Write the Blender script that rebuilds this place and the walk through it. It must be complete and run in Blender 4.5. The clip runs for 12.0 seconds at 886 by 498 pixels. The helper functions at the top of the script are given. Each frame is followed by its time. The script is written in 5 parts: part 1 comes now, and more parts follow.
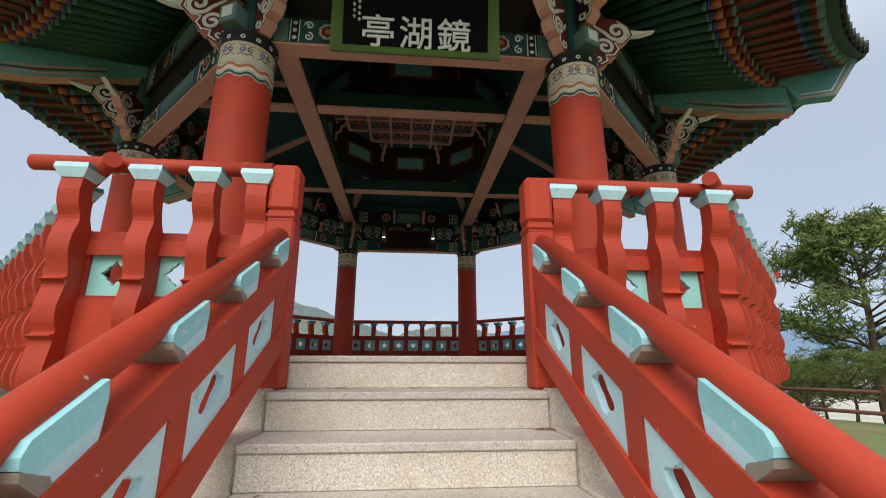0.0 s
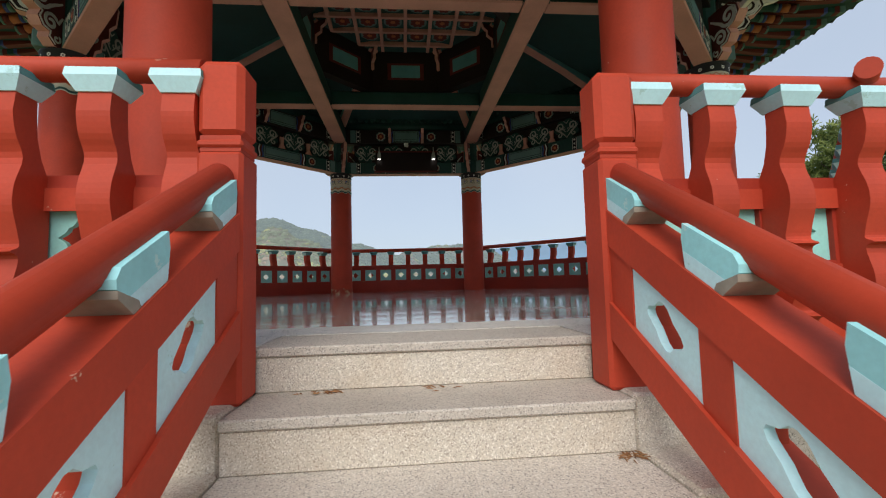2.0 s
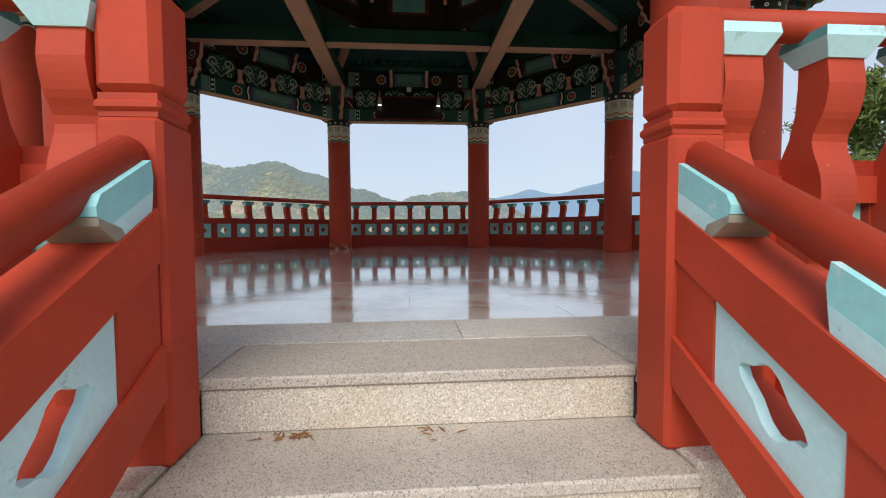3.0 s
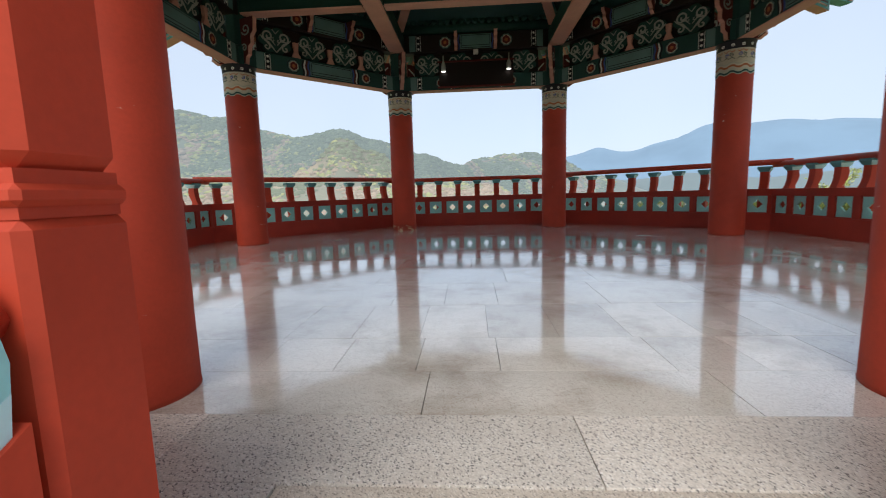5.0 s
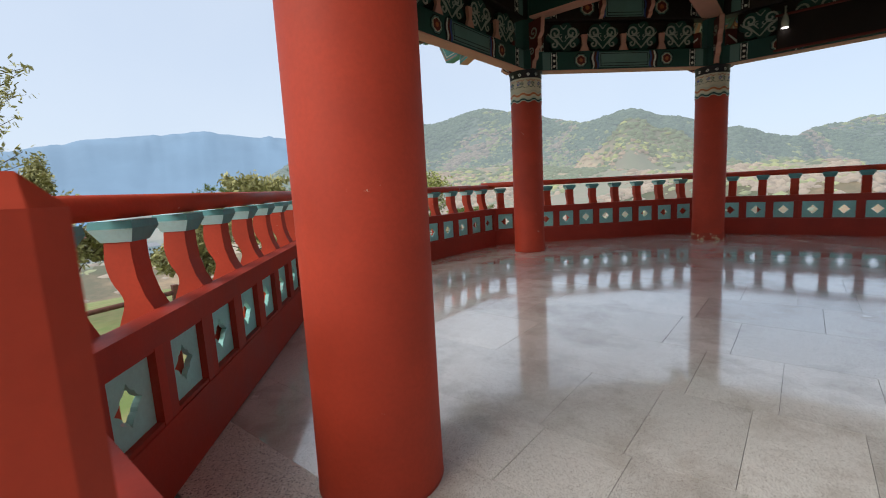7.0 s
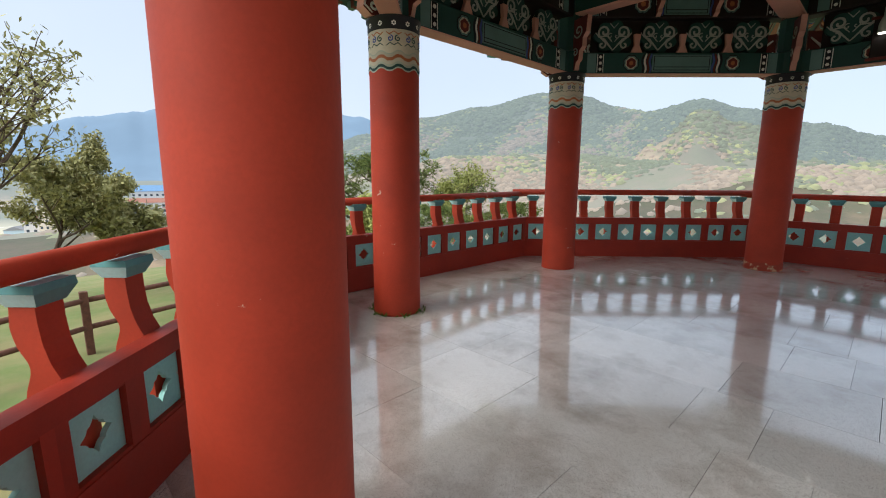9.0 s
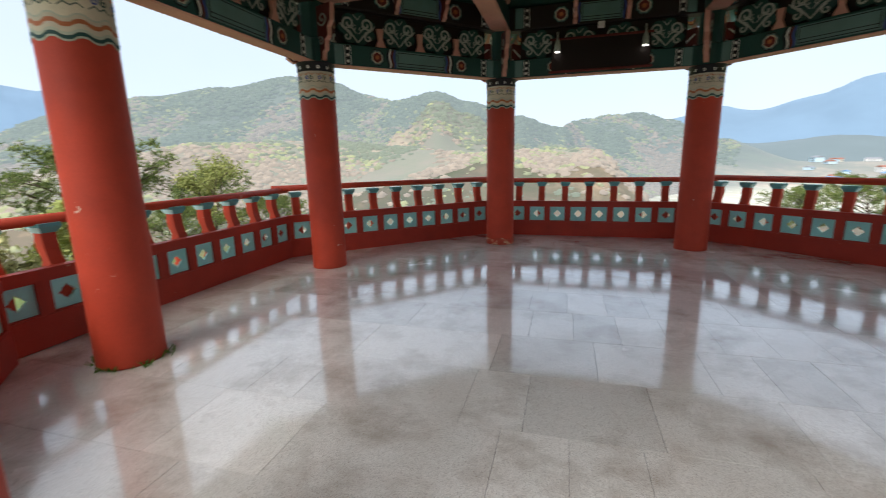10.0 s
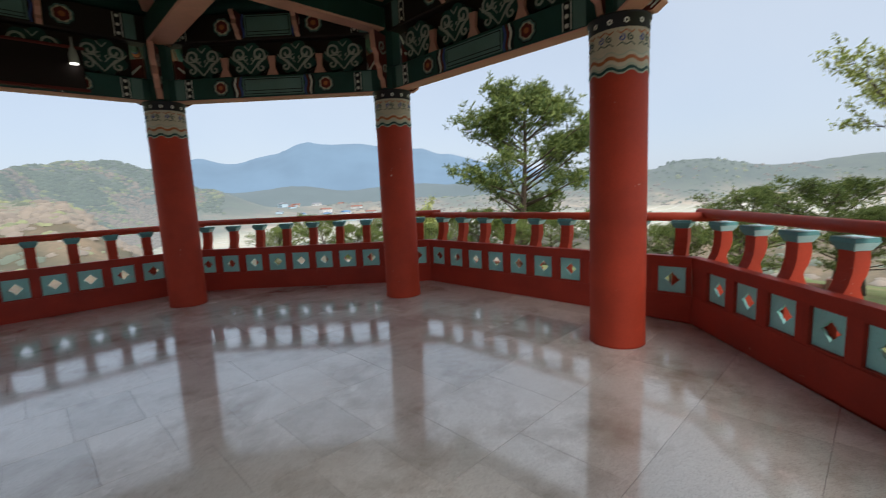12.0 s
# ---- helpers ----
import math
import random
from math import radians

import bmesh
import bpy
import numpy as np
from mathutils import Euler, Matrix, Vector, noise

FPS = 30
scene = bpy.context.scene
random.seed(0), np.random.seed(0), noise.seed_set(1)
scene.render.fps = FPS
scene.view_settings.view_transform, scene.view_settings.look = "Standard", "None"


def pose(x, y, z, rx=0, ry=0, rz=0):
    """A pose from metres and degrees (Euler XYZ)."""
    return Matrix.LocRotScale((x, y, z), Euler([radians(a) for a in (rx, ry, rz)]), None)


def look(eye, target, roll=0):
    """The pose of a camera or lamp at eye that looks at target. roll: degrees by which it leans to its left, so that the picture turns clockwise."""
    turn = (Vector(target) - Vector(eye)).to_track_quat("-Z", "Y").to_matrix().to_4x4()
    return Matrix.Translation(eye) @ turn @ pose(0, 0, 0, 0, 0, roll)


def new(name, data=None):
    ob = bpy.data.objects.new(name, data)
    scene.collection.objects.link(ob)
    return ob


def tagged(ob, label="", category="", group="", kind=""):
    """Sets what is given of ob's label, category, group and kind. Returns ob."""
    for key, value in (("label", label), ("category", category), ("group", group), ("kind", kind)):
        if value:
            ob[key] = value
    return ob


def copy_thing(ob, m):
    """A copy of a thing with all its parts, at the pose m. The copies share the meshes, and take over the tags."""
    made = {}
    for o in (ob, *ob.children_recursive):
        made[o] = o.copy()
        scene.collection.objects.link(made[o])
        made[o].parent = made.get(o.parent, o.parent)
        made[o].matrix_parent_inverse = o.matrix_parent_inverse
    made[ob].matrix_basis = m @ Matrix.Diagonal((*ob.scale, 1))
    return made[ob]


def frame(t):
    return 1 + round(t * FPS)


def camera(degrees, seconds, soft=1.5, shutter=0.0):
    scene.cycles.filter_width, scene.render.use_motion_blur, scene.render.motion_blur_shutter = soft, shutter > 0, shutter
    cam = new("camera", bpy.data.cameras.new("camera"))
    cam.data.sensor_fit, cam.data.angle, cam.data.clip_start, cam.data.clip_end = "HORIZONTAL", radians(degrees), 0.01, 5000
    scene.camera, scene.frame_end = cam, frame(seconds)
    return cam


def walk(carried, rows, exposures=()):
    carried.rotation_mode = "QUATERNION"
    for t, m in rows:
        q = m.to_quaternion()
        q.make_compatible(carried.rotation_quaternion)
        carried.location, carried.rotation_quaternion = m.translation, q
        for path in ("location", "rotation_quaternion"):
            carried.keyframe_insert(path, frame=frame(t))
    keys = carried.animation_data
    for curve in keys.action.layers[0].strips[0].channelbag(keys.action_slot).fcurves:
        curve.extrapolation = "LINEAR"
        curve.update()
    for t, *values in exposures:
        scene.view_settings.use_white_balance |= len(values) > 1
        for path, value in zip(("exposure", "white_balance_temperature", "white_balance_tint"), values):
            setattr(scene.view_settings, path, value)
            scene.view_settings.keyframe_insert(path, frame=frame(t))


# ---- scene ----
cam = camera(91.17, 12.0, soft=1.0, shutter=0.25)
PATH = [
    (0, (-0.040, -7.237, -0.086), (0.127, -5.312, 0.432), 0.08),
    (0.5, (-0.040, -7.014, -0.066), (0.136, -5.070, 0.368), 0.03),
    (1, (-0.029, -6.825, 0.068), (0.161, -4.867, 0.432), -1.84),
    (1.5, (-0.085, -6.610, 0.125), (0.099, -4.636, 0.389), -1.61),
    (2, (-0.094, -6.445, 0.213), (0.084, -4.459, 0.363), -1.52),
    (2.5, (-0.052, -6.207, 0.307), (0.118, -4.215, 0.326), -0.75),
    (4.5, (-0.067, -5.472, 0.701), (-0.006, -3.488, 0.454), -1.68),
    (5, (-0.164, -5.283, 0.733), (-0.293, -3.304, 0.479), -1.62),
    (5.5, (-0.208, -5.174, 0.866), (-0.453, -3.218, 0.525), -1.52),
    (6, (-0.256, -4.966, 0.876), (-0.858, -3.087, 0.552), -3.15),
    (6.5, (-0.266, -4.871, 1.017), (-1.287, -3.176, 0.726), -4.25),
    (7, (-0.318, -4.713, 1.041), (-1.587, -3.191, 0.772), -2.98),
    (9, (-0.263, -4.190, 1.372), (-1.682, -2.822, 1.032), 0.29),
    (9.5, (-0.323, -4.091, 1.469), (-1.354, -2.422, 1.081), -0.12),
    (10, (-0.421, -3.950, 1.488), (-0.957, -2.066, 1.081), -1.15),
    (10.5, (-0.395, -3.735, 1.409), (-0.500, -1.781, 0.998), -3.06),
    (11, (-0.263, -3.463, 1.441), (0.035, -1.538, 0.989), -3.76),
    (11.5, (-0.193, -3.283, 1.401), (0.762, -1.576, 0.985), -4.50),
    (12, (-0.088, -3.182, 1.413), (1.297, -1.764, 1.151), -2.70),
]
walk(cam, [(t, look(eye, target, roll)) for t, eye, target, roll in PATH],
     [(0, 0.12), (2.5, 0.22), (4.5, 0.50), (5, 0.50), (6, 0.55), (6.5, 0.38), (7.2, 0.48), (9, 0.58), (9.5, 0.78), (10.5, 0.65), (12, 0.3)])

# ---- light ----
world = bpy.data.worlds.new("sky")
scene.world = world
world.use_nodes = True
SUN_EL, SUN_AZ = 41.0, -104.0          # the sun stands behind the stairs, veiled
wn = world.node_tree
sky = wn.nodes.new("ShaderNodeTexSky")
sky.sky_type, sky.sun_disc = "NISHITA", False
sky.sun_elevation, sky.sun_rotation = radians(SUN_EL), radians(90 - SUN_AZ)
sky.air_density, sky.dust_density, sky.ozone_density, sky.altitude = 1.0, 1.5, 2.0, 100
haze = wn.nodes.new("ShaderNodeMix")           # thin high cloud over the blue
haze.data_type = "RGBA"
haze.inputs[0].default_value = 0.80
wn.links.new(sky.outputs[0], haze.inputs[6])
up_ = wn.nodes.new("ShaderNodeTexCoord")
split = wn.nodes.new("ShaderNodeSeparateXYZ")
wn.links.new(up_.outputs["Generated"], split.inputs[0])
lift = wn.nodes.new("ShaderNodeMapRange")      # a veiled sky is brighter overhead
lift.inputs[1].default_value, lift.inputs[2].default_value, lift.inputs[3].default_value, lift.inputs[4].default_value = 0.45, 1.0, 0.0, 1.0
wn.links.new(split.outputs[2], lift.inputs[0])
cloud = wn.nodes.new("ShaderNodeTexNoise")
cloud.inputs["Scale"].default_value, cloud.inputs["Detail"].default_value = 2.2, 5
wn.links.new(up_.outputs["Generated"], cloud.inputs["Vector"])
streak = wn.nodes.new("ShaderNodeMix")
streak.data_type = "RGBA"
streak.inputs[6].default_value, streak.inputs[7].default_value = (3.9, 4.65, 5.8, 1.0), (5.0, 5.5, 6.2, 1.0)
wn.links.new(cloud.outputs["Fac"], streak.inputs[0])
dome = wn.nodes.new("ShaderNodeMix")
dome.data_type = "RGBA"
dome.inputs[7].default_value = (12.5, 12.8, 13.2, 1.0)
wn.links.new(lift.outputs[0], dome.inputs[0])
wn.links.new(streak.outputs[2], dome.inputs[6])
wn.links.new(dome.outputs[2], haze.inputs[7])
wn.links.new(haze.outputs[2], wn.nodes["Background"].inputs[0])
wn.nodes["Background"].inputs[1].default_value = 0.122
sun = new("sun", bpy.data.lights.new("sun", "SUN"))
sun.data.energy, sun.data.angle, sun.data.color = 2.0, radians(40), (1.0, 0.95, 0.88)
ca, sa = math.cos(radians(SUN_AZ)), math.sin(radians(SUN_AZ))
ce, se = math.cos(radians(SUN_EL)), math.sin(radians(SUN_EL))
sun.matrix_world = look((60 * ca * ce, 60 * sa * ce, 60 * se), (0, 0, 0))


# ---- materials ----
def nodes_of(name):
    m = bpy.data.materials.new(name)
    m.use_nodes = True
    t = m.node_tree
    return m, t, t.nodes["Principled BSDF"]


def coords(t, scale=1.0):
    """Object coordinates in metres, shifted at random from object to object."""
    tc, oi, add = t.nodes.new("ShaderNodeTexCoord"), t.nodes.new("ShaderNodeObjectInfo"), t.nodes.new("ShaderNodeVectorMath")
    mul = t.nodes.new("ShaderNodeVectorMath")
    mul.operation, mul.inputs[1].default_value = "MULTIPLY", (37.0, 53.0, 71.0)
    t.links.new(oi.outputs["Random"], mul.inputs[0])
    t.links.new(tc.outputs["Object"], add.inputs[0])
    t.links.new(mul.outputs[0], add.inputs[1])
    return add.outputs[0], oi.outputs["Random"]


def noise_of(t, vec, scale, detail=4.0, rough=0.55):
    n = t.nodes.new("ShaderNodeTexNoise")
    n.inputs["Scale"].default_value, n.inputs["Detail"].default_value, n.inputs["Roughness"].default_value = scale, detail, rough
    t.links.new(vec, n.inputs["Vector"])
    return n.outputs["Fac"]


def ramp(t, fac, lo, hi, a=0.0, b=1.0):
    r = t.nodes.new("ShaderNodeMapRange")
    r.inputs[1].default_value, r.inputs[2].default_value, r.inputs[3].default_value, r.inputs[4].default_value = lo, hi, a, b
    t.links.new(fac, r.inputs[0])
    return r.outputs[0]


def mix(t, fac, a, b, mode="MIX"):
    n = t.nodes.new("ShaderNodeMix")
    n.data_type, n.blend_type = "RGBA", mode
    for sock, val in ((n.inputs[0], fac), (n.inputs[6], a), (n.inputs[7], b)):
        if hasattr(val, "links"):
            t.links.new(val, sock)
        elif isinstance(val, tuple):
            sock.default_value = (*val, 1.0)
        else:
            sock.default_value = val
    return n.outputs[2]


def bump(t, p, height, strength, distance):
    b = t.nodes.new("ShaderNodeBump")
    b.inputs["Strength"].default_value, b.inputs["Distance"].default_value = strength, distance
    t.links.new(height, b.inputs["Height"])
    t.links.new(b.outputs[0], p.inputs["Normal"])


def scaled(c, k):
    return tuple(min(1.0, v * k) for v in c)


def paint(name, col, rough=0.5, wear=None, wear_at=0.70, grain=60.0, relief=0.25, spread=0.22):
    """Brushed paint on concrete or timber: slow fading, fine brush relief, a few chips down to the wear colour."""
    m, t, p = nodes_of(name)
    vec, rnd = coords(t)
    slow, fine = noise_of(t, vec, 2.3), noise_of(t, vec, grain, 3)
    c = mix(t, ramp(t, slow, 0.3, 0.72), scaled(col, 1 - spread), scaled(col, 1 + spread * 0.7))
    c = mix(t, ramp(t, fine, 0.35, 0.7, 0.0, 0.18), c, scaled(col, 0.55))
    if wear:
        chips = noise_of(t, vec, 9.0, 6, 0.72)
        c = mix(t, ramp(t, chips, wear_at, wear_at + 0.02), c, wear)
    t.links.new(c, p.inputs["Base Color"])
    t.links.new(ramp(t, slow, 0.2, 0.8, rough - 0.08, rough + 0.12), p.inputs["Roughness"])
    p.inputs["Specular IOR Level"].default_value = 0.28
    bump(t, p, noise_of(t, vec, grain * 0.35, 6), relief, 0.004)
    return m


def granite(name, col, dark, light, rough, polish, scale=1.0, stain=(0.30, 0.22, 0.13), stained=0.35, relief=0.2, tint=0.14, shade=0.30):
    m, t, p = nodes_of(name)
    vec, rnd = coords(t)
    cell = t.nodes.new("ShaderNodeTexVoronoi")
    cell.inputs["Scale"].default_value = 330 * scale
    t.links.new(vec, cell.inputs["Vector"])
    sep = t.nodes.new("ShaderNodeSeparateColor")
    t.links.new(cell.outputs["Color"], sep.inputs[0])
    c = mix(t, ramp(t, sep.outputs[0], 0.0, 1.0), scaled(col, 0.82), scaled(col, 1.12))
    c = mix(t, ramp(t, sep.outputs[1], 0.84, 0.90), c, dark)
    c = mix(t, ramp(t, sep.outputs[2], 0.86, 0.92), c, light)
    spot = t.nodes.new("ShaderNodeNewGeometry").outputs["Position"]
    slow, broad = noise_of(t, spot, 1.7, 8, 0.66), noise_of(t, spot, 0.55, 6, 0.6)
    c = mix(t, ramp(t, slow, 0.48, 0.78, 0.0, stained), c, stain)
    c = mix(t, ramp(t, broad, 0.47, 0.66, 0.0, shade), c, scaled(stain, 1.25))
    k = ramp(t, rnd, 0.0, 1.0, 1 - tint, 1 + tint)
    hsv = t.nodes.new("ShaderNodeHueSaturation")
    t.links.new(c, hsv.inputs["Color"])
    t.links.new(k, hsv.inputs["Value"])
    t.links.new(hsv.outputs[0], p.inputs["Base Color"])
    patch = noise_of(t, spot, 0.9, 6, 0.6)
    t.links.new(ramp(t, patch, 0.40, 0.72, polish, rough), p.inputs["Roughness"])
    bump(t, p, noise_of(t, vec, 90 * scale, 4), relief, 0.002)
    return m


def plain(name, col, rough=0.6, metal=0.0, spread=0.2, scale=14.0):
    m, t, p = nodes_of(name)
    vec, rnd = coords(t)
    n = noise_of(t, vec, scale, 5)
    t.links.new(mix(t, ramp(t, n, 0.3, 0.7), scaled(col, 1 - spread), scaled(col, 1 + spread)), p.inputs["Base Color"])
    p.inputs["Roughness"].default_value, p.inputs["Metallic"].default_value = rough, metal
    bump(t, p, n, 0.2, 0.004)
    return m


def leafy(name, a, b, air=None):
    m, t, p = nodes_of(name)
    geo = t.nodes.new("ShaderNodeNewGeometry")
    t.links.new(mix(t, geo.outputs["Random Per Island"], a, b), p.inputs["Base Color"])
    p.inputs["Roughness"].default_value, p.inputs["Specular IOR Level"].default_value = 0.75, 0.2
    # air: haze over far leaves, added as an even glow
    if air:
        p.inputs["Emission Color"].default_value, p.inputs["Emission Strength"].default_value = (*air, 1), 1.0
    return m


CONCRETE = (0.45, 0.42, 0.36)
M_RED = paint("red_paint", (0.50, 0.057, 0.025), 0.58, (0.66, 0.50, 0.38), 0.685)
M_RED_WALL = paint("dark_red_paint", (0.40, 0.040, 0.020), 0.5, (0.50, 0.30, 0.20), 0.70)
M_PEEL = paint("peeling_red_paint", (0.42, 0.06, 0.03), 0.6, (0.62, 0.42, 0.24), 0.54)
M_MINT = paint("mint_paint", (0.37, 0.77, 0.71), 0.55, (0.60, 0.66, 0.62), 0.66, spread=0.12)
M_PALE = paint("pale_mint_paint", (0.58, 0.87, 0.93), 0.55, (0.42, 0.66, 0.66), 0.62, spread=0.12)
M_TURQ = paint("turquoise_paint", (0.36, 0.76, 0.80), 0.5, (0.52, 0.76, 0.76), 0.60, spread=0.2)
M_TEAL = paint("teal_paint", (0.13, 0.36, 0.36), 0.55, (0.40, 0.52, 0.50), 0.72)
M_PINK = paint("salmon_paint", (0.62, 0.32, 0.24), 0.6, spread=0.14)
M_GREEN = paint("dark_green_paint", (0.022, 0.075, 0.062), 0.55)
M_DARK = paint("black_brown_paint", (0.022, 0.014, 0.012), 0.55)
M_BLACK = paint("black_paint", (0.012, 0.012, 0.014), 0.4)
M_LACQUER = plain("black_lacquer", (0.004, 0.004, 0.004), 0.7)
M_LACQUER.node_tree.nodes["Principled BSDF"].inputs["Specular IOR Level"].default_value = 0.08
M_PANEL = paint("grey_green_paint", (0.13, 0.235, 0.21), 0.55)
M_SCROLL = paint("pale_scroll_paint", (0.42, 0.44, 0.37), 0.6, spread=0.1)
M_WHITE = paint("white_paint", (0.78, 0.76, 0.68), 0.55, spread=0.08)
M_CREAM = paint("cream_paint", (0.62, 0.54, 0.38), 0.55)
M_BAND = paint("ochre_capital_paint", (0.60, 0.53, 0.38), 0.55)
M_STRIPE = paint("pale_stripe_paint", (0.46, 0.48, 0.36), 0.55, spread=0.1)
M_ORANGE = paint("orange_paint", (0.50, 0.16, 0.06), 0.55)
M_MAROON = paint("maroon_paint", (0.15, 0.028, 0.022), 0.55)
M_BLUE = paint("blue_paint", (0.07, 0.10, 0.32), 0.55)
M_OLIVE = paint("olive_green_paint", (0.10, 0.17, 0.035), 0.45)
M_BARE = plain("bare_concrete", (0.30, 0.27, 0.22), 0.9)
M_STEP = granite("step_granite", (0.63, 0.57, 0.475), (0.36, 0.31, 0.26), (0.84, 0.79, 0.70), 0.85, 0.7, 0.8, (0.42, 0.28, 0.14), 0.45, 0.5)
M_STEP_TOP = granite("tread_granite", (0.60, 0.54, 0.465), (0.26, 0.235, 0.21), (0.74, 0.69, 0.62), 0.8, 0.6, 0.8, (0.22, 0.18, 0.14), 0.4, 0.4)
M_ROUGH = granite("rough_floor_granite", (0.66, 0.62, 0.56), (0.13, 0.125, 0.12), (0.80, 0.78, 0.74), 0.6, 0.32, 0.7, (0.24, 0.19, 0.14), 0.3, 0.35)
M_TILE = granite("polished_floor_granite", (0.78, 0.745, 0.68), (0.45, 0.41, 0.36), (0.84, 0.82, 0.77), 0.32, 0.08, 1.0, (0.30, 0.235, 0.17), 0.95, 0.012, 0.14, 0.34)
tile_shine = M_TILE.node_tree.nodes["Principled BSDF"]
tile_shine.inputs["Specular IOR Level"].default_value, tile_shine.inputs["Coat Weight"].default_value, tile_shine.inputs["Coat Roughness"].default_value = 0.6, 0.9, 0.065
tile_shine.inputs["Coat IOR"].default_value = 1.6
M_JOINT = plain("joint_mortar", (0.13, 0.115, 0.10), 0.9)
M_STONE = granite("podium_stone", (0.36, 0.33, 0.29), (0.12, 0.11, 0.1), (0.5, 0.48, 0.44), 0.9, 0.8, 0.6)
M_ROOFTILE = plain("grey_roof_tile", (0.035, 0.04, 0.042), 0.6, 0, 0.3)
M_BARK = plain("bark", (0.10, 0.07, 0.05), 0.95, 0, 0.4, 30)
M_PINE = leafy("pine_needles", (0.065, 0.11, 0.035), (0.24, 0.28, 0.08))
M_SPRING = leafy("spring_leaves", (0.26, 0.32, 0.08), (0.52, 0.53, 0.20))
M_TWIG = leafy("budding_twigs", (0.27, 0.26, 0.12), (0.46, 0.44, 0.20))
M_FENCE = plain("stained_timber", (0.14, 0.055, 0.035), 0.8, 0, 0.3)


# ---- geometry ----
class Geo:
    """Vertices and faces of one mesh, with a material slot for each face."""

    def __init__(self):
        self.v, self.f, self.m, self.s = [], [], [], []

    def add(self, verts, faces, slot=0, smooth=False):
        n = len(self.v)
        self.v.extend(Vector(v) for v in verts)
        for f in faces:
            self.f.append([n + i for i in f])
            self.m.append(slot)
            self.s.append(smooth)
        return self

    def box(self, x0, x1, y0, y1, z0, z1, slot=0, cut=0.0, under=None):
        """A box with chamfered edges; under: the slot of its lower face."""
        if cut:
            bm = bmesh.new()
            bmesh.ops.create_cube(bm, size=1.0)
            for v in bm.verts:
                v.co = ((x0 + x1) / 2 + v.co.x * (x1 - x0), (y0 + y1) / 2 + v.co.y * (y1 - y0), (z0 + z1) / 2 + v.co.z * (z1 - z0))
            bmesh.ops.bevel(bm, geom=bm.edges[:], offset=cut, segments=1, affect="EDGES", profile=0.5)
            bm.verts.index_update()
            k = len(self.f)
            self.add([v.co.copy() for v in bm.verts], [[v.index for v in f.verts] for f in bm.faces], slot)
            if under is not None:
                bm.normal_update()
                for i, f in enumerate(bm.faces):
                    if f.normal.z < -0.6:
                        self.m[k + i] = under
            bm.free()
            return self
        vs = [(x, y, z) for z in (z0, z1) for y in (y0, y1) for x in (x0, x1)]
        fs = [(0, 2, 3, 1), (4, 5, 7, 6), (0, 1, 5, 4), (2, 6, 7, 3), (0, 4, 6, 2), (1, 3, 7, 5)]
        k = len(self.f)
        self.add(vs, fs, slot)
        if under is not None:
            self.m[k] = under
        return self

    def prism(self, pts, d0, d1, axis="x", slot=0, edge=None):
        """A flat outline drawn out from d0 to d1 along an axis. edge: the slot of the rim."""
        n = len(pts)

        def at(p, d):
            return {"x": (d, p[0], p[1]), "y": (p[0], d, p[1]), "z": (p[0], p[1], d)}[axis]
        vs = [at(p, d0) for p in pts] + [at(p, d1) for p in pts]
        area = sum(pts[i][0] * pts[(i + 1) % n][1] - pts[(i + 1) % n][0] * pts[i][1] for i in range(n))
        turn = (area > 0) == (axis != "y")
        a, b = list(range(n)), list(range(n, 2 * n))
        if (d1 > d0) == turn:
            a.reverse()
        else:
            b.reverse()
        self.add(vs, [a, b], slot)
        rim = [(i, (i + 1) % n, n + (i + 1) % n, n + i) for i in range(n)]
        if (d1 > d0) != turn:
            rim = [r[::-1] for r in rim]
        self.f.extend([[len(self.v) - 2 * n + i for i in r] for r in rim])
        self.m.extend([slot if edge is None else edge] * n)
        self.s.extend([False] * n)
        return self

    def tube(self, path, radii, n=12, slot=0, smooth=True, cap=None):
        """A round bar through the points of a path."""
        path = [Vector(p) for p in path]
        if not isinstance(radii, (list, tuple)):
            radii = [radii] * len(path)
        rings = []
        for i, p in enumerate(path):
            d = (path[min(i + 1, len(path) - 1)] - path[max(i - 1, 0)]).normalized()
            side = d.cross(Vector((0, 0, 1)) if abs(d.z) < 0.9 else Vector((1, 0, 0))).normalized()
            up = side.cross(d)
            rings.append([p + radii[i] * (math.cos(math.tau * j / n) * side + math.sin(math.tau * j / n) * up) for j in range(n)])
        vs = [v for r in rings for v in r]
        fs = [(i * n + j, i * n + (j + 1) % n, (i + 1) * n + (j + 1) % n, (i + 1) * n + j) for i in range(len(path) - 1) for j in range(n)]
        self.add(vs, fs, slot, smooth)
        k = len(self.v)
        self.f.extend([[k - len(vs) + j for j in reversed(range(n))], [k - n + j for j in range(n)]])
        self.m.extend([slot if cap is None else cap] * 2)
        self.s.extend([False, False])
        return self

    def lathe(self, prof, n=32, slot=0, smooth=True, wave=None, closed=True):
        """Turns (radius, height) pairs round z. wave(i, angle) shifts the height of ring i."""
        vs = []
        for i, (r, z) in enumerate(prof):
            for j in range(n):
                a = math.tau * j / n
                vs.append((r * math.cos(a), r * math.sin(a), z + (wave(i, a) if wave else 0)))
        fs = [(i * n + j, i * n + (j + 1) % n, (i + 1) * n + (j + 1) % n, (i + 1) * n + j) for i in range(len(prof) - 1) for j in range(n)]
        self.add(vs, fs, slot, smooth)
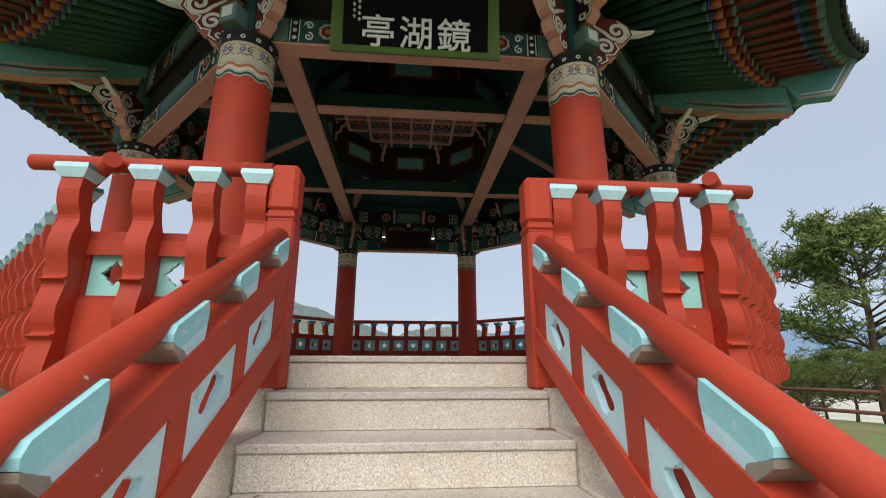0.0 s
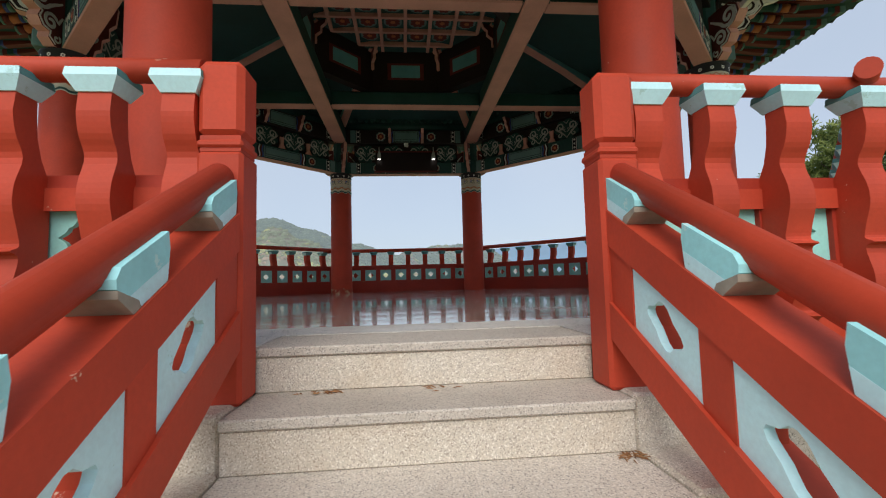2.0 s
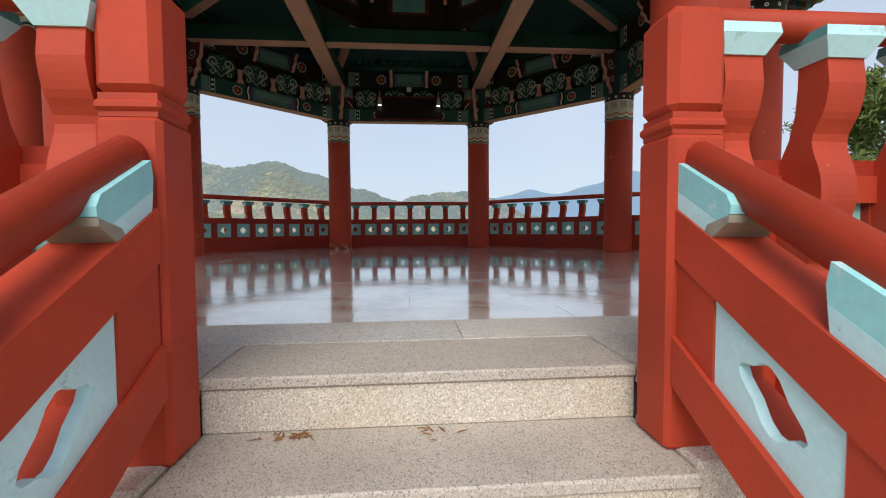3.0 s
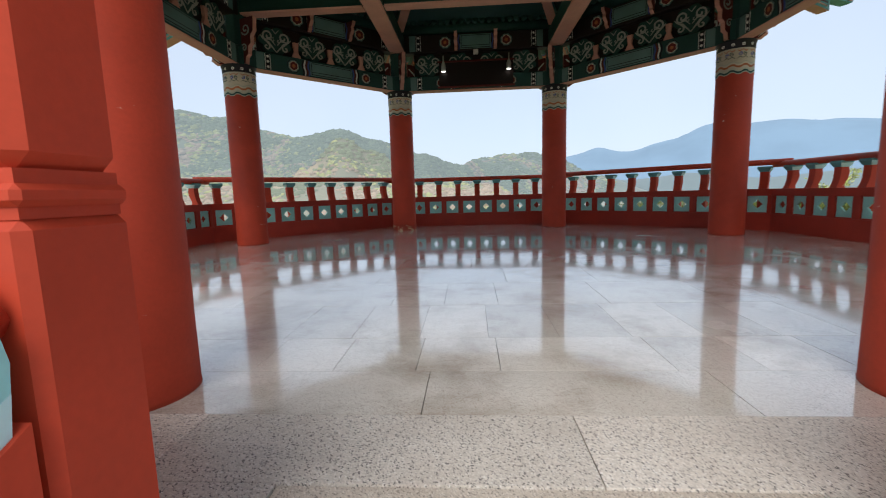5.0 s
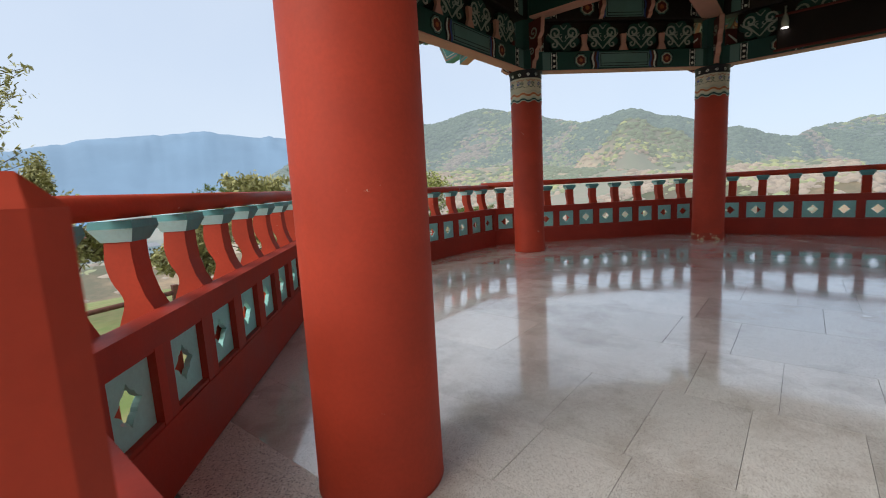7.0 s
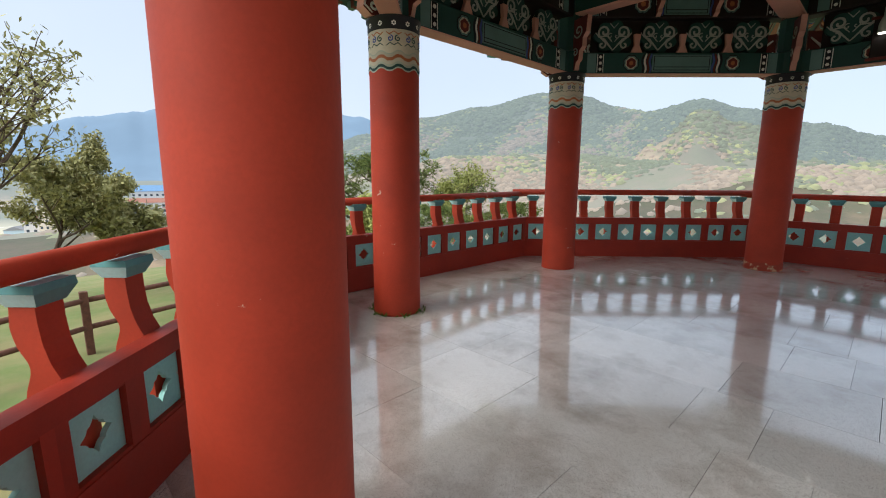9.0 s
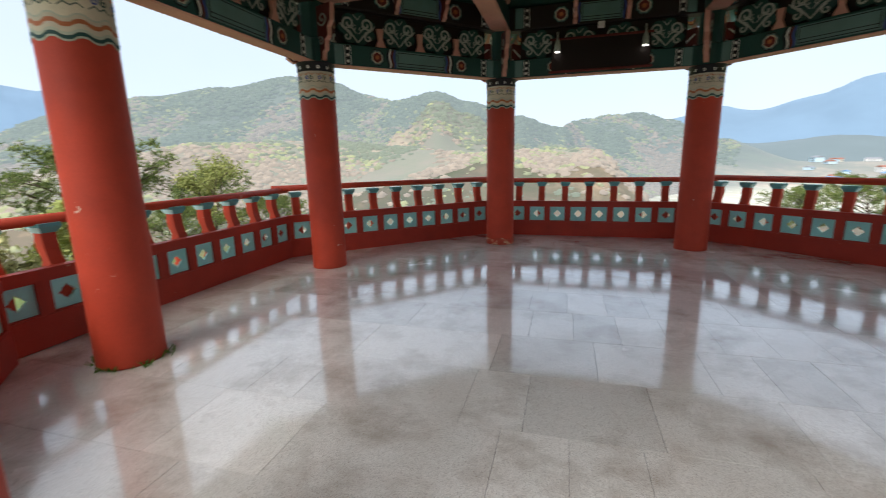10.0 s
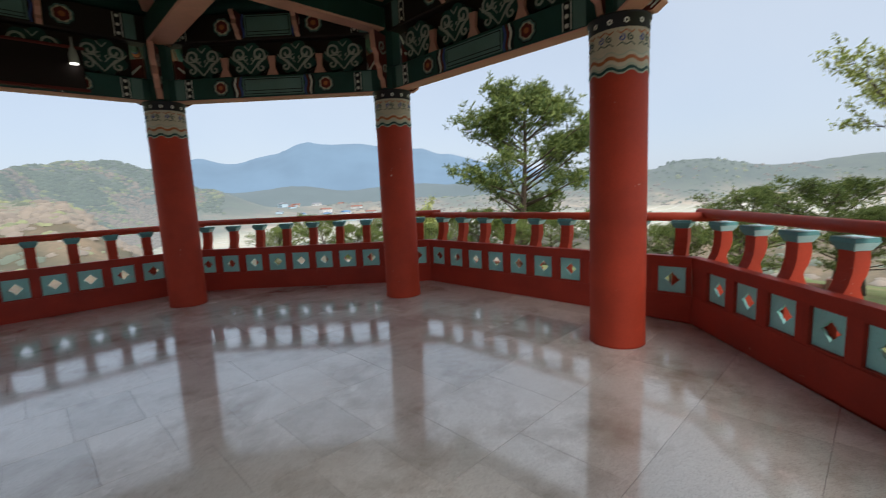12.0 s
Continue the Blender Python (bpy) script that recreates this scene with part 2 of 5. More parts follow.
        if closed:
            k = len(self.v)
            self.f.extend([[k - len(vs) + j for j in reversed(range(n))], [k - n + j for j in range(n)]])
            self.m.extend([slot] * 2)
            self.s.extend([False] * 2)
        return self

    def ribbon(self, pts, w, plane, slot=0, h=0.006):
        """A raised painted line along 2D points. plane maps (a, b, height) into space."""
        pts = [Vector(p) for p in pts]
        vs = []
        n = len(pts)
        for i, p in enumerate(pts):
            d = (pts[min(i + 1, n - 1)] - pts[max(i - 1, 0)]).normalized()
            o = Vector((-d.y, d.x)) * (w / 2) * (0.55 if i in (0, n - 1) else 1.0)
            vs += [plane(p.x + o.x, p.y + o.y, h), plane(p.x - o.x, p.y - o.y, h), plane(p.x + o.x, p.y + o.y, 0), plane(p.x - o.x, p.y - o.y, 0)]
        fs = []
        for i in range(n - 1):
            a, b = 4 * i, 4 * i + 4
            fs += [(a, a + 1, b + 1, b), (a + 2, a, b, b + 2), (a + 1, a + 3, b + 3, b + 1)]
        return self.add(vs, fs, slot)

    def moved(self, m):
        self.v = [m @ v for v in self.v]
        return self


def mesh_of(name, g, mats):
    me = bpy.data.meshes.new(name)
    me.from_pydata([tuple(v) for v in g.v], [], g.f)
    for m in (mats if isinstance(mats, (list, tuple)) else [mats]):
        me.materials.append(m)
    me.polygons.foreach_set("material_index", g.m)
    me.polygons.foreach_set("use_smooth", g.s)
    me.update()
    return me


def part(name, g, mats, parent=None, label="", m=None):
    """One mesh object under a thing or a part."""
    ob = new(name, g if isinstance(g, bpy.types.Mesh) else mesh_of(name, g, mats))
    if parent:
        ob.parent = parent
    if m is not None:
        ob.matrix_basis = m
    return tagged(ob, label)


def thing(name, m, label, category, group="", kind=""):
    ob = new(name)
    ob.empty_display_size = 0.1
    ob.matrix_basis = m
    return tagged(ob, label, category, group, kind)


def side(k, a=0.0, z=0.0):
    """The frame of the octagon's side k: x along it, y outwards, a metres out."""
    return pose(0, 0, 0, 0, 0, 45 * k - 90) @ pose(0, a, z)


def spiral(cx, cy, r, turns=1.4, start=0.0, hand=1, n=22, tail=None):
    pts = [] if tail is None else [tail]
    for i in range(n):
        q = i / (n - 1)
        a = radians(start) + hand * turns * math.tau * q
        pts.append((cx + r * (1 - 0.86 * q) * math.cos(a), cy + r * (1 - 0.86 * q) * math.sin(a)))
    return pts


def lobes(cx, cy, r, n, depth=0.12, count=None, squash=1.0):
    count = count or n * 6
    return [(cx + r * (1 + depth * abs(math.sin(n * math.pi * i / count)) - depth) * math.cos(math.tau * i / count),
             cy + squash * r * (1 + depth * abs(math.sin(n * math.pi * i / count)) - depth) * math.sin(math.tau * i / count)) for i in range(count)]


T225 = math.tan(radians(22.5))
R_COL = 4.0                     # columns on a circle of 4 m
A_COL = R_COL * math.cos(radians(22.5))
HALF = R_COL * math.sin(radians(22.5))

# ---- ground and distance ----
def smooth(a, b, x):
    q = min(1.0, max(0.0, (x - a) / (b - a)))
    return q * q * (3 - 2 * q)


# ridges: bearing, height in degrees over the eye's level, distance
RIDGE = [(-20, 0.6, 1200), (1, 1.7, 1300), (8, 1.2, 1200), (14.4, 2.2, 1050), (17.2, 2.2, 1050), (20, 1.4, 1000), (30, -0.6, 900), (66, -1.0, 800), (74, 1.6, 850), (79, 4.0, 900), (82, 4.85, 900), (85, 4.8, 850), (88, 4.4, 800), (91, 3.55, 600),
         (96.3, 4.9, 500), (102.8, 6.9, 450), (106.5, 8.0, 430), (111.3, 7.1, 500), (115.5, 7.75, 600), (119.5, 9.05, 620), (124.2, 9.75, 640), (131.4, 8.2, 660), (138.6, 6.9, 680), (145.7, 5.0, 680), (154, 1.8, 650), (163, -0.8, 600), (200, -1.0, 600)]
FOOT = [(81, -4.5, 240), (87, 0.9, 260), (92, 1.2, 270), (100, 0.5, 250), (112, 1.7, 290), (122, 2.6, 330), (134, 2.2, 330), (146, 0.4, 300), (160, -3.5, 280)]
PLAIN = -42.0


AIR_GLOW = (0.155, 0.157, 0.148)        # haze before the distant slopes, put in as emission of their materials

# bluer haze glow for everything beyond 400 m
AIR_GLOW_FAR = (0.155, 0.183, 0.200)


def along(table, az):
    az = (az + 120) % 360 - 120
    if az <= table[0][0] or az >= table[-1][0]:
        return -6.0, table[0][2]
    for (a0, e0, d0), (a1, e1, d1) in zip(table, table[1:]):
        if az <= a1:
            q = smooth(0, 1, (az - a0) / (a1 - a0))
            return e0 + (e1 - e0) * q, d0 + (d1 - d0) * q


def ground_z(x, y):
    r, az = math.hypot(x, y), math.degrees(math.atan2(y, x))
    z = -1.56 + (PLAIN + 1.56) * smooth(12, 170, r) ** 0.8
    if r < 60:
        return z + 0.10 * noise.fractal(Vector((x / 9, y / 9, 4.0)), 1.0, 2.0, 3) * smooth(8, 14, r)
    n1 = noise.fractal(Vector((x / 130, y / 130, 0.3)), 1.0, 2.0, 6)
    gully = abs(noise.fractal(Vector((x / 75, y / 75, 7.1)), 1.0, 2.0, 5))
    top = 0.0
    for table, near, far in ((RIDGE, 0.16 + 0.24 * smooth(60, 95, az), 0.35), (FOOT, 0.36, 0.5)):
        el, d = along(table, az)
        h = max(0.0, d * math.tan(radians(el)) + 1.45 - PLAIN)
        w = (r - d) / (d * (near if r < d else far))
        shape = math.exp(-abs(w) ** 1.6 * 1.4)
        top = max(top, h * shape * (1 + (0.12 * n1 - 0.13 * gully + 0.02) * min(1.0, abs(w) * 1.6 + 0.04)))
    return z + top + n1 * 1.5 * smooth(60, 200, r)


def terrain():
    radii = [0.01, 4.0, 6.5]
    while radii[-1] < 1500:
        radii.append(radii[-1] * (1.032 if radii[-1] > 150 else 1.08) + 0.2)
    radii += [1900, 2600, 3600, 4800]
    angles = [radians(-25 + 0.5 * j) for j in range(450)] + [radians(200 + 3 * j) for j in range(45)]
    n = len(angles)
    vs = [(r * math.cos(a), r * math.sin(a)) for r in radii for a in angles]
    vs = [(x, y, ground_z(x, y)) for x, y in vs]
    fs = [(i * n + j, (i + 1) * n + j, (i + 1) * n + (j + 1) % n, i * n + (j + 1) % n) for i in range(len(radii) - 1) for j in range(n)]
    g = Geo().add(vs, fs, 0, True)
    m, t, p = nodes_of("hillside")
    tc = t.nodes.new("ShaderNodeTexCoord")
    vec = tc.outputs["Object"]
    broad, mid, fine = noise_of(t, vec, 0.007, 6, 0.6), noise_of(t, vec, 0.03, 7, 0.7), noise_of(t, vec, 0.6, 6, 0.7)
    c = mix(t, ramp(t, mid, 0.38, 0.62), (0.125, 0.105, 0.085), (0.075, 0.095, 0.060))
    c = mix(t, ramp(t, broad, 0.46, 0.60), c, mix(t, ramp(t, mid, 0.40, 0.55), (0.36, 0.255, 0.165), (0.17, 0.135, 0.095)))
    c = mix(t, ramp(t, broad, 0.30, 0.44, 1.0, 0.0), c, (0.050, 0.075, 0.055))
    c = mix(t, ramp(t, fine, 0.35, 0.75, 0.0, 0.3), c, (0.135, 0.14, 0.075))
    sep = t.nodes.new("ShaderNodeSeparateXYZ")
    t.links.new(vec, sep.inputs[0])
    crest = ramp(t, sep.outputs[2], 0.0, 45.0, 0.0, 0.85)
    crest.node.name = "crest"
    c = mix(t, crest, c, mix(t, ramp(t, mid, 0.4, 0.6), (0.018, 0.032, 0.026), (0.040, 0.055, 0.036)))
    field = t.nodes.new("ShaderNodeTexBrick")
    field.inputs["Scale"].default_value, field.inputs["Mortar Size"].default_value = 0.012, 0.01
    for i, col in ((1, (0.42, 0.36, 0.26)), (2, (0.30, 0.28, 0.18)), (3, (0.52, 0.50, 0.46))):
        field.inputs[i].default_value = (*col, 1)
    t.links.new(vec, field.inputs["Vector"])
    c = mix(t, ramp(t, sep.outputs[2], PLAIN + 2.0, PLAIN + 7.0, 1.0, 0.0), c, field.outputs[0])
    near = t.nodes.new("ShaderNodeVectorMath")
    near.operation = "LENGTH"
    t.links.new(vec, near.inputs[0])
    c = mix(t, ramp(t, near.outputs["Value"], 20.0, 60.0, 0.85, 0.0), c, mix(t, ramp(t, fine, 0.4, 0.6), (0.25, 0.235, 0.09), (0.14, 0.205, 0.05)))
    t.links.new(c, p.inputs["Base Color"])
    p.inputs["Roughness"].default_value = 0.95
    bump(t, p, mid, 0.4, 2.0)
    ring = len(angles)
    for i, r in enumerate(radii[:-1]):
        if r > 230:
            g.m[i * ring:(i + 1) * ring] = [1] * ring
    # beyond 230 m the slopes emit light to look hazy
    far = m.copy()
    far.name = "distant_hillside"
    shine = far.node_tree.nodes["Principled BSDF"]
    shine.inputs["Emission Color"].default_value, shine.inputs["Emission Strength"].default_value = (*AIR_GLOW, 1), 1.0
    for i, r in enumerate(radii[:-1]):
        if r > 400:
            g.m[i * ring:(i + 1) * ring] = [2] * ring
    # beyond 400 m: bluer haze glow over a darker ground colour
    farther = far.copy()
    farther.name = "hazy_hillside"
    farther.node_tree.nodes["Principled BSDF"].inputs["Emission Color"].default_value = (*AIR_GLOW_FAR, 1)
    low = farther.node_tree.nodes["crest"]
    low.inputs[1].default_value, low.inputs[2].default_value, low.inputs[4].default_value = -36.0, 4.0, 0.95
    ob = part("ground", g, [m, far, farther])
    return tagged(ob, "dry grass, wooded slopes and pale fields in spring", "ground", kind="structure")


terrain()


def woods():
    """Tree crowns over the slopes, too many to count."""
    rg = np.random.default_rng(5)
    base = np.array([(math.cos(a) * math.cos(b), math.sin(a) * math.cos(b), math.sin(b)) for b in (-0.3, 0.5) for a in [math.tau * i / 6 for i in range(6)]] + [(0, 0, 1.05)])
    fs = [(i, (i + 1) % 6, 6 + (i + 1) % 6, 6 + i) for i in range(6)] + [(6 + i, 6 + (i + 1) % 6, 12) for i in range(6)]
    spots = []
    for az0, az1, r0, r1, count in ((72, 152, 230, 420, 17000), (76, 156, 400, 720, 42000), (72, 100, 700, 1000, 4000), (-12, 192, 120, 260, 3500), (-12, 60, 500, 1200, 5000)):
        for az, r, keep in zip(rg.uniform(az0, az1, count), r0 * (r1 / r0) ** rg.random(count), rg.uniform(-0.42, 0.12, count)):
            x, y = r * math.cos(radians(az)), r * math.sin(radians(az))
            if noise.noise(Vector((x / 60, y / 60, 2))) < keep - (0.35 if r > 400 else 0.0):
                continue
            z = ground_z(x, y)
            if z < PLAIN + 5:
                continue
            lie = noise.fractal(Vector((x / 85, y / 85, 11.0)), 1.0, 2.0, 3) + 0.14 * rg.standard_normal() + 0.0065 * (z - 2)
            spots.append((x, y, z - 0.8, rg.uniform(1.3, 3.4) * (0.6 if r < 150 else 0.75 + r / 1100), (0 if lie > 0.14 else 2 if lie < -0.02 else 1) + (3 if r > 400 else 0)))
    n = len(spots)
    p = np.array(spots)
    size = p[:, 3, None, None] * (1 + rg.uniform(-0.3, 0.3, (n, 13, 1)))
    pts = p[:, None, :3] + base[None] * size * np.array((1, 1, 0.6)) + rg.uniform(-0.15, 0.15, (n, 13, 3)) * p[:, 3, None, None]
    faces = [[13 * i + k for k in f] for i in range(n) for f in fs]
    kinds = np.repeat(p[:, 4].astype(int), 12)
    me = bpy.data.meshes.new("woods")
    me.from_pydata(pts.reshape(-1, 3).tolist(), [], faces)
    # crowns carry the haze as emission; the hazy set is darker beneath it
    for name, air, k in (("far", AIR_GLOW, 1.0), ("hazy", AIR_GLOW_FAR, 0.62)):
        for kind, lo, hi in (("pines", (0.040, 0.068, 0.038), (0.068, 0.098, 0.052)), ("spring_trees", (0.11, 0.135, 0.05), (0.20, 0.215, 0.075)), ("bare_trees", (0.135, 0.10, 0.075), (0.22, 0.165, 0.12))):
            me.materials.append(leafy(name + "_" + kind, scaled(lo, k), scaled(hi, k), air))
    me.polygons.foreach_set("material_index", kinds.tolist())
    me.polygons.foreach_set("use_smooth", [True] * len(faces))
    me.update()
    tagged(new("woods", me), "mixed spring woods of pine and bare trees", "woods", kind="stuff")


woods()


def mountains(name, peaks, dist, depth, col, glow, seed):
    """A far range that closes the view, its haze painted in as pale blue glowing colour."""
    m, t, p = nodes_of(name + "_haze_slopes")
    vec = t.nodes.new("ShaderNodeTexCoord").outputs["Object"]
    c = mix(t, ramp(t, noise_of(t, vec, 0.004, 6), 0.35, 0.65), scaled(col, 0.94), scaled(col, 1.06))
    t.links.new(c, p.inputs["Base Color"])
    # the blue haze colour is emitted too, standing in for lit air
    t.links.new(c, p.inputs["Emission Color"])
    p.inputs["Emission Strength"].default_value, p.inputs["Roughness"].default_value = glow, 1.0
    n, lo, hi = 300, peaks[0][0] + 0.1, peaks[-1][0] - 0.1
    vs, rows = [], 9
    for i in range(rows):
        q = i / (rows - 1)
        for j in range(n):
            az = lo + (hi - lo) * j / (n - 1)
            el = along(peaks, az)[0]
            el += 0.12 * noise.fractal(Vector((az / 3, seed, 0)), 1.0, 2.0, 5) * min(1, max(0, el))
            r = dist - depth * (1 - q)
            z = PLAIN + (dist * math.tan(radians(el)) + 1.45 - PLAIN) * smooth(0, 1, q) * (1 + (0.04 * noise.fractal(Vector((az / 2, q * 4, seed)), 1.0, 2.0, 4) if i < rows - 1 else 0))
            vs.append((r * math.cos(radians(az)), r * math.sin(radians(az)), z))
    fs = [(i * n + j, i * n + j + 1, (i + 1) * n + j + 1, (i + 1) * n + j) for i in range(rows - 1) for j in range(n - 1)]
    tagged(part("backdrop_" + name, Geo().add(vs, fs, 0, True), m), "blue hazy mountain range on the horizon", "mountains", kind="structure")


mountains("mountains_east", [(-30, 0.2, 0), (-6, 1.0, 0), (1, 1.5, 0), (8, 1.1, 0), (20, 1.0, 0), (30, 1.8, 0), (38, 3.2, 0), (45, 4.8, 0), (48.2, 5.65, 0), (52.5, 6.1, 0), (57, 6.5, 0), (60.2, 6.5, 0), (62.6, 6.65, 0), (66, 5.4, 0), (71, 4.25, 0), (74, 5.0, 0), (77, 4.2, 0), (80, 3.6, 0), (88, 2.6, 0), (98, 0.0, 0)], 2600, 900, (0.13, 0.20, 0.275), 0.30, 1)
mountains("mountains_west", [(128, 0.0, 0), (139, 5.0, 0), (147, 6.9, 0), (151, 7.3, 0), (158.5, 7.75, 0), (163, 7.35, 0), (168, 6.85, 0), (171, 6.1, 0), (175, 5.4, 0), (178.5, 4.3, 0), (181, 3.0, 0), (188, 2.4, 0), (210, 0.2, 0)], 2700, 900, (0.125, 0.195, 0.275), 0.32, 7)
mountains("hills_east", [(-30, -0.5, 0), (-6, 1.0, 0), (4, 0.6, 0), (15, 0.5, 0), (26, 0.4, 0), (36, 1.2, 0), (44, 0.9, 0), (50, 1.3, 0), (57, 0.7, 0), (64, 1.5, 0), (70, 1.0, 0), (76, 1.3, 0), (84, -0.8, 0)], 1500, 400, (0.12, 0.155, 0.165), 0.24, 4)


# ---- floor, podium, stairs ----
A_WALL = 4.565                  # inner face of the balustrade
A_EDGE = 4.59
DROP = 0.030                    # the floor falls a little towards the entrance


def fall(y):
    return -DROP * smooth(0.4, 3.6, -y)


def octagon(a):
    r = a / math.cos(radians(22.5))
    return [(r * math.cos(radians(22.5 + 45 * i)), r * math.sin(radians(22.5 + 45 * i))) for i in range(8)]


def clip(poly, a):
    """The part of a convex outline inside the octagon of apothem a."""
    for k in range(8):
        nx, ny = math.cos(radians(45 * k)), math.sin(radians(45 * k))
        out = []
        for i, p in enumerate(poly):
            q = poly[(i + 1) % len(poly)]
            dp, dq = p[0] * nx + p[1] * ny - a, q[0] * nx + q[1] * ny - a
            if dp <= 0:
                out.append(p)
            if dp * dq < 0:
                s = dp / (dp - dq)
                out.append((p[0] + s * (q[0] - p[0]), p[1] + s * (q[1] - p[1])))
        poly = out
        if len(poly) < 3:
            return []
    return poly


floor = tagged(part("floor", Geo().prism(octagon(A_EDGE), -0.30, -0.095, "z"), M_JOINT), "polished granite slab floor with reflections and stains", "floor", kind="structure")
podium = tagged(part("podium", Geo().prism(octagon(4.45), -1.7, -0.302, "z"), M_STONE), "grey granite podium under the pavilion", "podium", kind="structure")


def floor_slab(poly, top, mat):
    """One slab, a hair smaller at its top."""
    cx, cy = sum(p[0] for p in poly) / len(poly), sum(p[1] for p in poly) / len(poly)
    area = sum(poly[i][0] * poly[(i + 1) % len(poly)][1] - poly[(i + 1) % len(poly)][0] * poly[i][1] for i in range(len(poly)))
    if area < 0:
        poly = poly[::-1]
    n = len(poly)

    def inset(d):
        out = []
        for x, y in poly:
            v = Vector((x - cx, y - cy))
            out.append((v.x * max(0.1, 1 - d / max(0.05, v.length)), v.y * max(0.1, 1 - d / max(0.05, v.length))))
        return out
    vs = [(*p, -0.094) for p in inset(0.001)] + [(*p, top + fall(cy + p[1])) for p in inset(0.0018)]
    fs = [list(range(n, 2 * n))] + [(i, (i + 1) % n, n + (i + 1) % n, n + i) for i in range(n)]
    part("slab", Geo().add(vs, fs), mat, floor, "", pose(cx, cy, 0))


rng = random.Random(11)
y = -3.49
while y < 4.6:
    y1 = y + (0.655 if y > -3.4 else 0.425)
    x = -5.0 - rng.uniform(0, 0.5)
    while x < 5.0:
        w = rng.choice((0.37, 0.37, 0.37, 0.74)) if abs(x) < 1.6 else rng.choice((0.37, 0.74, 1.11))
        poly = clip([(x, y), (x + w, y), (x + w, y1), (x, y1)], A_WALL + 0.02)
        if poly:
            floor_slab(poly, rng.uniform(-0.0002, 0.0002), M_TILE)
        x += w
    y = y1
for y0, y1, w, mat in ((-3.865, -3.49, 1.15, M_TILE), (-4.23, -3.865, 1.28, M_ROUGH)):
    x = -4.95
    while x < 5.0:
        poly = clip([(x, y0), (x + w, y0), (x + w, y1), (x, y1)], A_WALL + 0.02)
        if poly:
            floor_slab(poly, rng.uniform(-0.0002, 0.0002), mat)
        x += w
STAIR_W = 0.70
for s in (-1, 1):
    floor_slab([(s * 0.702, -4.625), (s * 1.9, -4.625), (s * 1.88, -4.56), (s * 1.75, -4.23), (s * 0.702, -4.23)], -0.001, M_ROUGH)

# flight of granite steps with cheek stones
stairs = tagged(new("stairs"), "flight of weathered granite steps up to the pavilion", "stairs", kind="structure")
RISE, RUN, Y_TOP = 0.180, 0.333, -4.632
Z_STEP = -DROP - 0.003
for i in range(9):
    z, yf = Z_STEP - RISE * i, Y_TOP - RUN * i
    if i:
        part("tread", Geo().box(-STAIR_W, STAIR_W, yf, yf + RUN + 0.06, z - 0.038, z, 0, 0.006), M_STEP_TOP, stairs)
        for s in (-1, 1):
            part("cheek_stone", Geo().box(min(s * 0.706, s * 0.92), max(s * 0.706, s * 0.92), yf + 0.03, yf + RUN + 0.03, z - RISE - 0.02, z + 0.012, 0, 0.012), M_STEP, stairs)
    else:
        part("tread", Geo().box(-STAIR_W, STAIR_W, yf, yf + 0.40, z - 0.038, z, 0, 0.006), M_STEP_TOP, stairs)
    part("riser", Geo().box(-STAIR_W + 0.002, STAIR_W - 0.002, yf + 0.012, yf + 0.04, z - RISE + 0.001, z - 0.039, 0, 0.004), M_STEP, stairs)
part("stair_core", Geo().prism([(Y_TOP + 0.13, -0.12)] + [q for i in range(9) for q in ((Y_TOP + 0.13 - RUN * i, -0.13 - RISE * i), (Y_TOP + 0.13 - RUN * i, -0.13 - RISE * (i + 1)))] + [(Y_TOP + 0.5, -1.7), (Y_TOP + 0.5, -0.12)], -0.68, 0.68), M_STONE, stairs)


# ---- columns ----
R_SHAFT, H_COL = 0.235, 2.74


